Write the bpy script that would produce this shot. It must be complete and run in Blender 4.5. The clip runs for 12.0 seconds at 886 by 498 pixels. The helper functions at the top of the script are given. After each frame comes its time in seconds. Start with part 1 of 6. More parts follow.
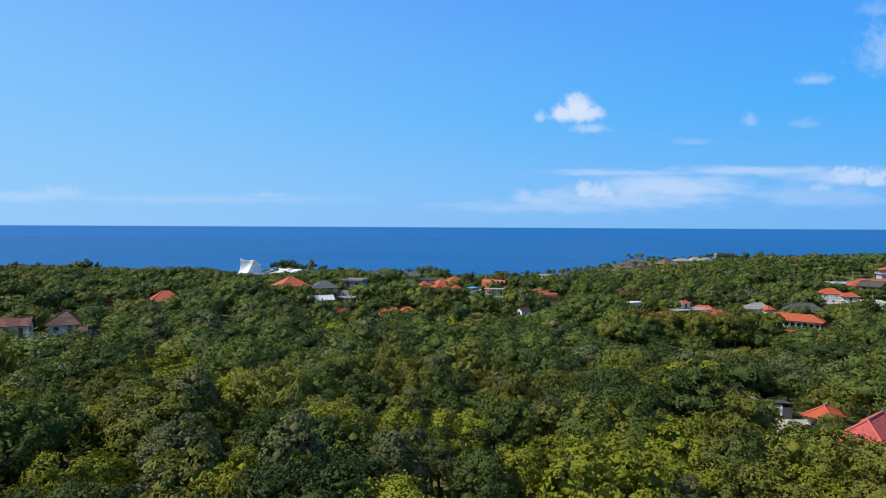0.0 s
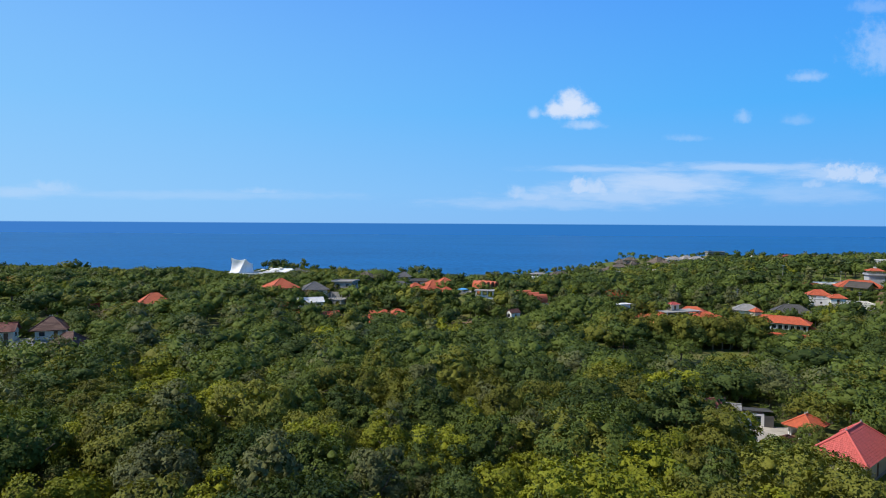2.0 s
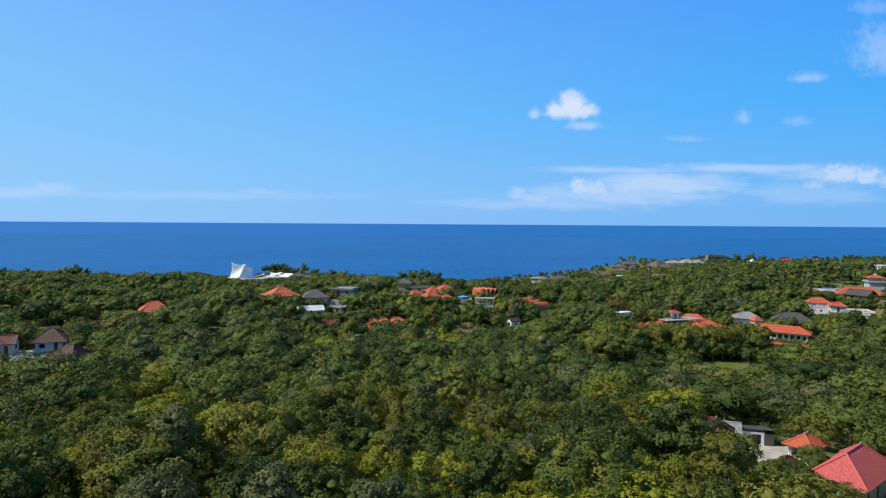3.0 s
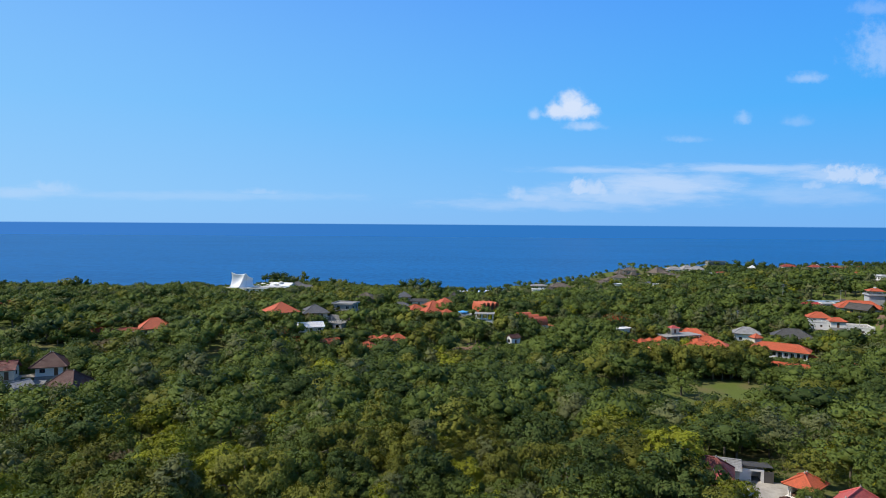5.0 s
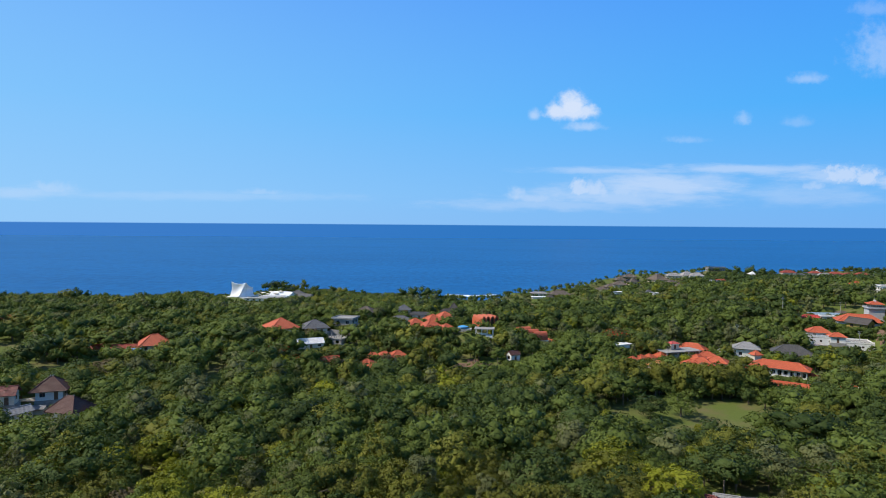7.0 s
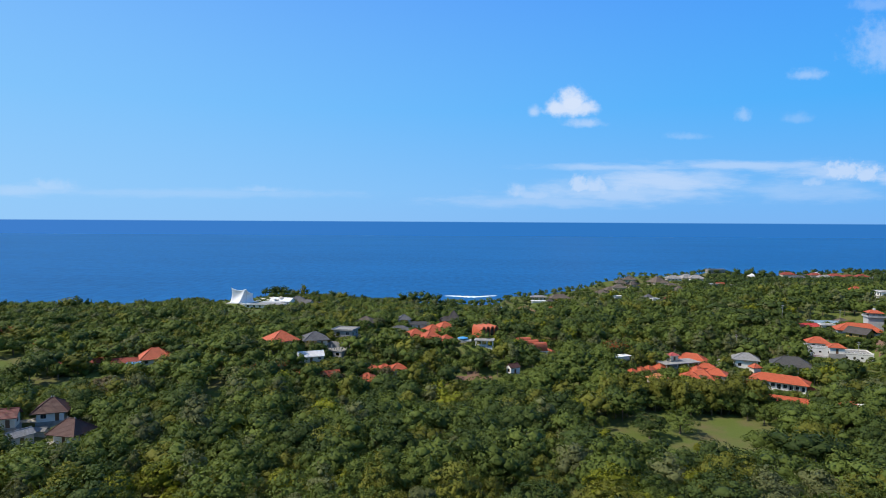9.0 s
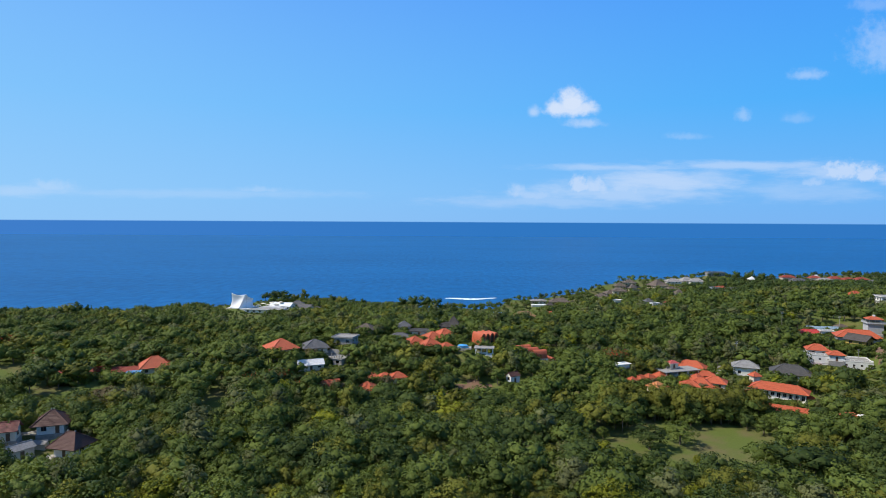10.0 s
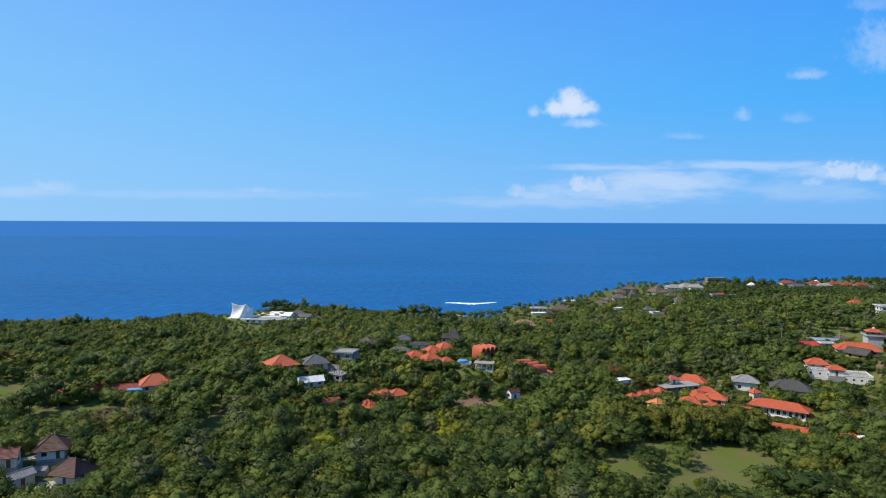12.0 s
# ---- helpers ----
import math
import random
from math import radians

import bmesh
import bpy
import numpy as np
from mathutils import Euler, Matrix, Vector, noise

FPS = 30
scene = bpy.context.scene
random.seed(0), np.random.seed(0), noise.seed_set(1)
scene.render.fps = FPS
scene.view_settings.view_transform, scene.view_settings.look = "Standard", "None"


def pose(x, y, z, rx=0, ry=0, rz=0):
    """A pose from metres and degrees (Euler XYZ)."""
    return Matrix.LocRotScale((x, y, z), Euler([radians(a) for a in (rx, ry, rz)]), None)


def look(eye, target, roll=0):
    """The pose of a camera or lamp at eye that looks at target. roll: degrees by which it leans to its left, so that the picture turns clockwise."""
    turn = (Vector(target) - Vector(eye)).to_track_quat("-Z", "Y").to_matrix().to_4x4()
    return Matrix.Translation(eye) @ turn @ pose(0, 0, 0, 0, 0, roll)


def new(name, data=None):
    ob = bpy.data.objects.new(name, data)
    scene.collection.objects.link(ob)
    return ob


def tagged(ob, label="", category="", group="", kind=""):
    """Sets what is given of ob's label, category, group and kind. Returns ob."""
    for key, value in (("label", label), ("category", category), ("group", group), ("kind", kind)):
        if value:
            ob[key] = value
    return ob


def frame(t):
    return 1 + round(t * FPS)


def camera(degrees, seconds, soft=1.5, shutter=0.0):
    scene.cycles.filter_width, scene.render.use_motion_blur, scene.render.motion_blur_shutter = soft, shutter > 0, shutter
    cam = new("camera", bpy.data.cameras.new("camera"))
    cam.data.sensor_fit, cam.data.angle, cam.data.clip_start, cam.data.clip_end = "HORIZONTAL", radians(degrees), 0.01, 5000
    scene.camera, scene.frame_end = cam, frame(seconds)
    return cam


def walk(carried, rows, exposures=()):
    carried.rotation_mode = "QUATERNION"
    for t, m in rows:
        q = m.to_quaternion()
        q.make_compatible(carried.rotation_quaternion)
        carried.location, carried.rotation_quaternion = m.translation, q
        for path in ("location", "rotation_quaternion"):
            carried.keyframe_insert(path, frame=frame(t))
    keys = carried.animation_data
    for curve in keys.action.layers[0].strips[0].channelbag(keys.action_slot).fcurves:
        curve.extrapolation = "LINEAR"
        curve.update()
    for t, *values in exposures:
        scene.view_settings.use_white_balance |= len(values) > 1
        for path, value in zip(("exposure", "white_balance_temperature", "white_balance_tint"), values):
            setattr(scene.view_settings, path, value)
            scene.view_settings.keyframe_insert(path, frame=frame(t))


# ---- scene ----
# ---------------------------------------------------------------- camera
cam = camera(72, 12.0, soft=0.8)


def view(x, y, z, heading, dip, lean):
    """Pose of a camera turned by heading to the right of +y and dipped below the horizon, in degrees."""
    h, d = radians(heading), radians(dip)
    way = Vector((math.sin(h) * math.cos(d), math.cos(h) * math.cos(d), -math.sin(d)))
    return look((x, y, z), Vector((x, y, z)) + 1000 * way, lean)


# seconds, x, y, height, heading, dip, lean: a drone that rises upright
FLIGHT = [
    (0, -1.58, -0.30, 42.00, -0.57, 2.06, 0.29),
    (0.5, -0.97, -0.30, 42.48, -0.50, 2.12, 0.28),
    (1, -0.27, -0.29, 42.87, -0.02, 2.23, 0.33),
    (1.5, 0.05, -0.29, 43.32, -0.01, 2.35, 0.37),
    (2, 0.11, -0.29, 44.36, -0.02, 2.41, 0.34),
    (2.5, 0.11, -0.25, 45.94, -0.03, 2.40, 0.36),
    (3, 0.08, -0.20, 47.48, -0.03, 2.35, 0.38),
    (5, 0.03, -0.04, 54.06, -0.03, 2.32, 0.39),
    (5.5, 0.00, 0.00, 55.67, -0.03, 2.31, 0.39),
    (6, -0.00, 0.05, 57.25, -0.03, 2.32, 0.40),
    (6.5, 0.01, 0.09, 58.91, -0.03, 2.30, 0.42),
    (7, 0.01, 0.13, 60.55, -0.03, 2.29, 0.42),
    (9, 0.03, 0.15, 67.06, -0.02, 2.58, 0.33),
    (9.5, 0.01, 0.14, 68.69, -0.01, 2.57, 0.31),
    (10, 0.01, 0.13, 70.38, -0.01, 2.56, 0.30),
    (10.5, 0.04, 0.14, 72.01, -0.01, 2.54, 0.26),
    (11, 0.07, 0.19, 73.67, -0.01, 2.53, 0.22),
    (11.5, 0.06, 0.23, 75.32, -0.01, 2.53, 0.22),
    (12, 0.03, 0.28, 77.00, -0.01, 2.53, 0.21),
]
walk(cam, [(t, view(*row)) for t, *row in FLIGHT])

# ---------------------------------------------------------------- world, sun
SUN_AZIMUTH, SUN_HEIGHT = radians(-97), radians(48)
SEA_LEVEL = -50.0
CLOUDS = [
    # bearing, height, half width, half height, ragged, density
    (0.205, 0.183, 0.041, 0.020, 0.5, 0.90),
    (0.207, 0.190, 0.026, 0.028, 0.5, 0.95),
    (0.182, 0.183, 0.018, 0.016, 0.5, 0.90),
    (0.230, 0.184, 0.022, 0.014, 0.5, 0.85),
    (0.228, 0.160, 0.030, 0.009, 0.7, 0.45),
    (0.146, 0.178, 0.009, 0.011, 0.6, 0.5),
    (0.590, 0.240, 0.028, 0.010, 0.8, 0.36),
    (0.487, 0.174, 0.012, 0.013, 0.9, 0.30),
    (0.575, 0.170, 0.024, 0.010, 0.8, 0.18),
    (0.395, 0.140, 0.030, 0.007, 0.8, 0.20),
    (0.712, 0.280, 0.050, 0.050, 0.9, 0.32),
    (0.690, 0.352, 0.030, 0.016, 0.9, 0.20),
    (0.120, 0.046, 0.016, 0.014, 0.9, 0.45),
    (0.150, 0.042, 0.030, 0.012, 0.9, 0.40),
    (0.222, 0.058, 0.020, 0.018, 0.9, 0.62),
    (0.250, 0.056, 0.026, 0.022, 0.9, 0.60),
    (0.300, 0.056, 0.040, 0.022, 0.9, 0.50),
    (0.365, 0.062, 0.040, 0.020, 0.9, 0.45),
    (0.425, 0.068, 0.030, 0.018, 0.9, 0.40),
    (0.605, 0.066, 0.022, 0.010, 0.9, 0.42),
    (0.650, 0.084, 0.034, 0.018, 0.9, 0.66),
    (0.692, 0.080, 0.024, 0.018, 0.9, 0.66),
    (-0.640, 0.052, 0.040, 0.012, 0.9, 0.30),
    (-0.300, 0.050, 0.040, 0.006, 0.9, 0.22),
]
BANKS = [
    (0.300, 0.090, 0.150, 0.006, 0.9, 0.40),
    (0.500, 0.094, 0.170, 0.008, 0.9, 0.46),
    (0.350, 0.068, 0.130, 0.020, 0.7, 0.58),
    (0.420, 0.072, 0.060, 0.018, 0.7, 0.40),
    (0.300, 0.048, 0.170, 0.016, 0.8, 0.42),
    (0.640, 0.086, 0.090, 0.014, 0.9, 0.48),
    (0.740, 0.076, 0.040, 0.012, 0.9, 0.55),
    (0.600, 0.054, 0.110, 0.018, 0.8, 0.26),
    (0.180, 0.034, 0.180, 0.010, 0.9, 0.28),
    (-0.690, 0.048, 0.090, 0.010, 0.9, 0.28),
    (-0.400, 0.044, 0.260, 0.007, 0.9, 0.16),
]

world = bpy.data.worlds.new("sky")
scene.world = world
world.use_nodes = True


def node(tree, kind, inputs=(), operation="", blend_type="", interpolation_type="", noise_dimensions=""):
    """A node with its mode, and inputs by name or number: values or other nodes' outputs."""
    n = tree.nodes.new(kind)
    if blend_type:
        n.data_type, n.blend_type = "RGBA", blend_type
    if operation:
        n.operation = operation
    if interpolation_type:
        n.interpolation_type = interpolation_type
    if noise_dimensions:
        n.noise_dimensions = noise_dimensions
    for key, value in dict(inputs).items():
        if isinstance(value, bpy.types.NodeSocket):
            tree.links.new(value, n.inputs[key])
        else:
            n.inputs[key].default_value = value
    return n


def calc(tree, op, a, b=0.0, c=0.0):
    return node(tree, "ShaderNodeMath", {0: a, 1: b, 2: c}, operation=op).outputs[0]


def blend(tree, fac, a, b, how="MIX"):
    n = node(tree, "ShaderNodeMix", {0: fac, 6: a, 7: b}, blend_type=how)
    return n.outputs[2]


def build_sky():
    t = world.node_tree
    t.nodes.clear()
    way = node(t, "ShaderNodeTexCoord").outputs["Generated"]
    xyz = node(t, "ShaderNodeSeparateXYZ", {0: way})
    sky = node(t, "ShaderNodeTexSky")
    sky.sky_type, sky.sun_disc, sky.sun_elevation, sky.sun_rotation = "NISHITA", False, SUN_HEIGHT, SUN_AZIMUTH
    sky.altitude, sky.air_density, sky.dust_density, sky.ozone_density = 100, 1.0, 0.3, 3.0
    # clear tropical air: pale at the horizon, deep blue higher up, and paler towards the sun
    rise = node(t, "ShaderNodeValToRGB", {0: xyz.outputs[2]})
    ramp = rise.color_ramp
    ramp.elements[0].position, ramp.elements[0].color = 0.0, SKY_STEPS[0][1]
    ramp.elements[1].position, ramp.elements[1].color = 1.0, SKY_STEPS[-1][1]
    for at, tone in SKY_STEPS[1:-1]:
        ramp.elements.new(at).color = tone
    clear = node(t, "ShaderNodeVectorMath", {0: rise.outputs[0], 1: (10, 10, 10)}, operation="MULTIPLY").outputs[0]
    facing = node(t, "ShaderNodeVectorMath", {0: way, 1: TO_SUN}, operation="DOT_PRODUCT").outputs["Value"]
    glow = node(t, "ShaderNodeMapRange", {"Value": facing, "From Min": -0.5, "From Max": 0.8, "To Max": 0.85}).outputs[0]
    glow = calc(t, "MULTIPLY", glow, calc(t, "MULTIPLY_ADD", calc(t, "ABSOLUTE", xyz.outputs[2]), -1.2, 1.0))
    clear = blend(t, calc(t, "MAXIMUM", glow, 0.0), clear, (4.1, 7.1, 9.9, 1))
    high = node(t, "ShaderNodeMapRange", {"Value": xyz.outputs[2], "From Min": 0.34, "From Max": 0.8}).outputs[0]
    zenith = node(t, "ShaderNodeVectorMath", {0: sky.outputs[0], 1: (1.4, 1.4, 1.4)}, operation="MULTIPLY").outputs[0]
    colour = blend(t, high, clear, zenith)
    # clouds: flat coordinates on a far wall ahead
    depth = calc(t, "MAXIMUM", xyz.outputs[1], 0.05)
    u = calc(t, "DIVIDE", xyz.outputs[0], depth)
    v = calc(t, "DIVIDE", xyz.outputs[2], depth)
    flat = node(t, "ShaderNodeCombineXYZ", {0: u, 1: v}).outputs[0]
    grain = node(t, "ShaderNodeTexNoise", {"Vector": flat, "Scale": 58.0, "Detail": 7.0, "Roughness": 0.62})
    rag = calc(t, "SUBTRACT", grain.outputs[0], 0.5)
    long = node(t, "ShaderNodeVectorMath", {0: flat, 1: (14.0, 60.0, 1.0)}, operation="MULTIPLY").outputs[0]
    streak = node(t, "ShaderNodeTexNoise", {"Vector": long, "Scale": 1.0, "Detail": 5.0, "Roughness": 0.62})
    drawn = calc(t, "SUBTRACT", streak.outputs[0], 0.5)
    cover = None
    for group, ragged in ((CLOUDS, rag), (BANKS, drawn)):
        for cu, cv, a, b, rough, density in group:
            near = node(t, "ShaderNodeVectorMath", {0: flat, 1: (cu, cv, 0)}, operation="SUBTRACT").outputs[0]
            near = node(t, "ShaderNodeVectorMath", {0: near, 1: (1 / a, 1 / b, 0)}, operation="MULTIPLY").outputs[0]
            if group is CLOUDS:
                # flat bases under rounded tops
                sides = node(t, "ShaderNodeSeparateXYZ", {0: near})
                up = calc(t, "MAXIMUM", sides.outputs[1], calc(t, "MULTIPLY", sides.outputs[1], -1.7))
                near = node(t, "ShaderNodeCombineXYZ", {0: sides.outputs[0], 1: up}).outputs[0]
            r = node(t, "ShaderNodeVectorMath", {0: near}, operation="LENGTH").outputs["Value"]
            r = calc(t, "MULTIPLY_ADD", ragged, rough * 2.6, r)
            m = node(t, "ShaderNodeMapRange", {"Value": r, "From Min": 1.30 if density > 0.6 else 1.5, "From Max": 0.40 if density > 0.6 else 0.1, "To Max": density},
                     interpolation_type="SMOOTHSTEP").outputs[0]
            cover = m if cover is None else calc(t, "MAXIMUM", cover, m)
    ahead = calc(t, "GREATER_THAN", xyz.outputs[1], 0.06)
    cover = calc(t, "MULTIPLY", cover, ahead)
    colour = blend(t, cover, colour, CLOUD_LIGHT)
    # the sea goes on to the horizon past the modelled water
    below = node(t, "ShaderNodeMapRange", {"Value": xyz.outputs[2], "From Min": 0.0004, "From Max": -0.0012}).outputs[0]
    # sunward sheen of that far water, mixed in as a brighter colour
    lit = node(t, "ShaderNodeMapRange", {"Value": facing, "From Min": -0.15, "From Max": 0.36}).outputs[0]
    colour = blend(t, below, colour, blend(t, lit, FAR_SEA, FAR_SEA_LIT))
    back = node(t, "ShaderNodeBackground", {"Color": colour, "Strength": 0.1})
    t.links.new(back.outputs[0], node(t, "ShaderNodeOutputWorld").inputs[0])


TO_SUN = (math.sin(SUN_AZIMUTH) * math.cos(SUN_HEIGHT), math.cos(SUN_AZIMUTH) * math.cos(SUN_HEIGHT), math.sin(SUN_HEIGHT))
SKY_STEPS = [(0.0, (0.185, 0.45, 0.89, 1)), (0.05, (0.155, 0.465, 0.93, 1)), (0.177, (0.040, 0.395, 0.96, 1)),
             (0.343, (0.010, 0.270, 0.94, 1)), (1.0, (0.015, 0.12, 0.48, 1))]
CLOUD_LIGHT = (6.9, 7.9, 9.7, 1)
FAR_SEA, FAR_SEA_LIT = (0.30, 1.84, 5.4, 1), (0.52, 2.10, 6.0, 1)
build_sky()

sun = new("sun", bpy.data.lights.new("sun", "SUN"))
sun.data.energy, sun.data.angle, sun.data.color = 4.8, radians(0.5), (1.0, 0.92, 0.79)
sun.matrix_world = look(Vector(TO_SUN) * 400, (0, 0, 0))

# ---------------------------------------------------------------- materials


def fresh(name, rough=0.7, metal=0.0, gloss=0.4):
    m = bpy.data.materials.new(name)
    m.use_nodes = True
    t = m.node_tree
    b = t.nodes["Principled BSDF"]
    b.inputs["Roughness"].default_value, b.inputs["Metallic"].default_value = rough, metal
    b.inputs["Specular IOR Level"].default_value = gloss
    return m, t, b


def bump(t, b, height, strength, distance):
    n = node(t, "ShaderNodeBump", {"Height": height, "Strength": strength, "Distance": distance})
    t.links.new(n.outputs[0], b.inputs["Normal"])


def shade(rgb, k):
    return tuple(min(1.0, c * k) for c in rgb) + (1,)


def leaf(name, dark, light, gloss=0.10, sheer=0.22):
    """Foliage: every tree has its own tone, every leaf clump differs a little, and patches of the wood drift."""
    m, t, b = fresh(name, 0.55, 0.0, gloss)
    geo = node(t, "ShaderNodeNewGeometry")
    place = geo.outputs["Position"]
    patch = node(t, "ShaderNodeTexNoise", {"Vector": place, "Scale": 0.06, "Detail": 2.0}).outputs[0]
    cells = node(t, "ShaderNodeTexVoronoi", {"Vector": place, "Scale": 5.0, "Randomness": 1.0})
    each = node(t, "ShaderNodeSeparateXYZ", {0: cells.outputs["Color"]}).outputs[0]
    tuft = node(t, "ShaderNodeTexNoise", {"Vector": place, "Scale": 1.1, "Detail": 3.0, "Roughness": 0.6}).outputs[0]
    tone = node(t, "ShaderNodeAttribute")
    tone.attribute_name = "tone"
    own = calc(t, "FRACT", calc(t, "ADD", tone.outputs["Fac"], node(t, "ShaderNodeObjectInfo").outputs["Random"]))
    mixed = calc(t, "MULTIPLY_ADD", patch, 0.7, -0.49)
    mixed = calc(t, "MULTIPLY_ADD", own, 0.5, mixed)
    mixed = calc(t, "MULTIPLY_ADD", geo.outputs["Random Per Island"], 0.3, mixed)
    mixed = calc(t, "MULTIPLY_ADD", each, 0.18, mixed)
    mixed = calc(t, "MULTIPLY_ADD", tuft, 0.36, mixed)
    mixed = node(t, "ShaderNodeClamp", {0: mixed}).outputs[0]
    colour = blend(t, mixed, (*dark, 1), (*light, 1))
    t.links.new(colour, b.inputs["Base Color"])
    bump(t, b, calc(t, "MULTIPLY_ADD", cells.outputs["Distance"], -0.8, tuft), 0.4, 0.2)
    thin = node(t, "ShaderNodeBsdfTranslucent", {"Color": blend(t, 1.0, colour, (1.2, 1.2, 0.6, 1), "MULTIPLY")})
    both = node(t, "ShaderNodeMixShader", {0: sheer, 1: b.outputs[0], 2: thin.outputs[0]})
    t.links.new(both.outputs[0], t.nodes["Material Output"].inputs[0])
    return m


def tiles(name, colour, stain, across=0.24, relief=0.5, rough=0.65, weather=0.5):
    """Roof cover with ribs that run down the slope, toned course by course; UV is metres along the eave and up the slope."""
    m, t, b = fresh(name, rough)
    uv = node(t, "ShaderNodeUVMap").outputs[0]
    geo = node(t, "ShaderNodeNewGeometry")
    parts = node(t, "ShaderNodeSeparateXYZ", {0: uv})
    rib = calc(t, "SINE", calc(t, "MULTIPLY", parts.outputs[0], 2 * math.pi / across))
    cell = node(t, "ShaderNodeCombineXYZ", {0: calc(t, "FLOOR", calc(t, "DIVIDE", parts.outputs[0], across)),
                                            1: calc(t, "FLOOR", calc(t, "DIVIDE", parts.outputs[1], 0.34))}).outputs[0]
    each = node(t, "ShaderNodeTexWhiteNoise", {"Vector": cell}, noise_dimensions="2D").outputs["Value"]
    dirt = node(t, "ShaderNodeTexNoise", {"Vector": geo.outputs["Position"], "Scale": 0.55, "Detail": 7.0, "Roughness": 0.65}).outputs[0]
    dirt = node(t, "ShaderNodeMapRange", {"Value": dirt, "From Min": 0.42, "From Max": 0.72, "To Max": weather}).outputs[0]
    base = blend(t, each, shade(colour, 0.86), shade(colour, 1.14))
    own = node(t, "ShaderNodeObjectInfo").outputs["Random"]
    base = blend(t, own, base, blend(t, 1.0, base, (0.88, 0.84, 0.8, 1), "MULTIPLY"))
    t.links.new(blend(t, dirt, base, (*stain, 1)), b.inputs["Base Color"])
    bump(t, b, rib, relief, 0.05)
    return m


def rendered(name, colour, stain, scale=0.8, rough=0.85, weather=0.5, relief=0.25):
    """Plaster, concrete, paving: two scales of blotches and fine grain."""
    m, t, b = fresh(name, rough)
    place = node(t, "ShaderNodeNewGeometry").outputs["Position"]
    big = node(t, "ShaderNodeTexNoise", {"Vector": place, "Scale": scale, "Detail": 6.0, "Roughness": 0.65}).outputs[0]
    fine = node(t, "ShaderNodeTexNoise", {"Vector": place, "Scale": scale * 14, "Detail": 4.0}).outputs[0]
    f = node(t, "ShaderNodeMapRange", {"Value": big, "From Min": 0.4, "From Max": 0.7, "To Max": weather}).outputs[0]
    base = blend(t, fine, shade(colour, 0.88), shade(colour, 1.08))
    t.links.new(blend(t, f, base, (*stain, 1)), b.inputs["Base Color"])
    bump(t, b, fine, relief, 0.03)
    return m


def straw(name, colour, stain):
    """Thatch and shingles: streaks that run down the slope."""
    m, t, b = fresh(name, 0.95, 0.0, 0.1)
    uv = node(t, "ShaderNodeUVMap").outputs[0]
    fine = node(t, "ShaderNodeVectorMath", {0: uv, 1: (9.0, 1.4, 1.0)}, operation="MULTIPLY").outputs[0]
    grain = node(t, "ShaderNodeTexNoise", {"Vector": fine, "Scale": 1.0, "Detail": 5.0, "Roughness": 0.7}).outputs[0]
    place = node(t, "ShaderNodeNewGeometry").outputs["Position"]
    big = node(t, "ShaderNodeTexNoise", {"Vector": place, "Scale": 0.35, "Detail": 4.0}).outputs[0]
    base = blend(t, grain, shade(colour, 0.7), shade(colour, 1.3))
    t.links.new(blend(t, node(t, "ShaderNodeMapRange", {"Value": big, "From Min": 0.45, "From Max": 0.7, "To Max": 0.7}).outputs[0],
                      base, (*stain, 1)), b.inputs["Base Color"])
    bump(t, b, grain, 0.6, 0.08)
    return m


def metal_rough(name, colour, rough, metal):
    m, t, b = fresh(name, rough, metal)
    place = node(t, "ShaderNodeNewGeometry").outputs["Position"]
    f = node(t, "ShaderNodeTexNoise", {"Vector": place, "Scale": 3.0, "Detail": 5.0}).outputs[0]
    t.links.new(blend(t, f, shade(colour, 0.8), shade(colour, 1.15)), b.inputs["Base Color"])
    return m


ORANGE_TILE = tiles("orange_tile", (0.52, 0.118, 0.054), (0.36, 0.10, 0.05), weather=0.35)
RED_TILE = tiles("red_tile", (0.36, 0.075, 0.045), (0.17, 0.06, 0.05))
PINK_TILE = tiles("pink_tile", (0.56, 0.120, 0.110), (0.42, 0.10, 0.09), across=0.30, relief=0.55, weather=0.25)
MAROON_TILE = tiles("maroon_tile", (0.20, 0.055, 0.045), (0.09, 0.045, 0.04), weather=0.7)
BROWN_TILE = tiles("brown_tile", (0.088, 0.036, 0.029), (0.12, 0.066, 0.052), weather=0.7)
FADED_TILE = tiles("faded_tile", (0.62, 0.24, 0.09), (0.5, 0.3, 0.16))
SLATE_TILE = tiles("slate_tile", (0.13, 0.13, 0.135), (0.08, 0.08, 0.085), relief=0.3)
GREY_SHEET = tiles("grey_sheet", (0.30, 0.30, 0.30), (0.14, 0.13, 0.12), across=0.18, relief=0.35, weather=0.6)
DARK_SHEET = tiles("dark_sheet", (0.07, 0.068, 0.066), (0.12, 0.11, 0.10), across=0.18, relief=0.3)
WHITE_SHEET = tiles("white_sheet", (0.80, 0.81, 0.82), (0.62, 0.61, 0.58), across=0.4, relief=0.15, weather=0.3)
RED_SHEET = tiles("red_sheet", (0.50, 0.060, 0.055), (0.32, 0.05, 0.05), across=0.3, relief=0.3, weather=0.3)
BLUE_SHEET = tiles("blue_sheet", (0.28, 0.40, 0.50), (0.3, 0.33, 0.36), across=0.3, relief=0.3)
PALE_SHINGLE = straw("pale_shingle", (0.33, 0.31, 0.30), (0.22, 0.205, 0.195))
THATCH = straw("thatch", (0.155, 0.125, 0.105), (0.10, 0.085, 0.075))
THATCH_DARK = straw("thatch_dark", (0.095, 0.085, 0.08), (0.06, 0.055, 0.05))
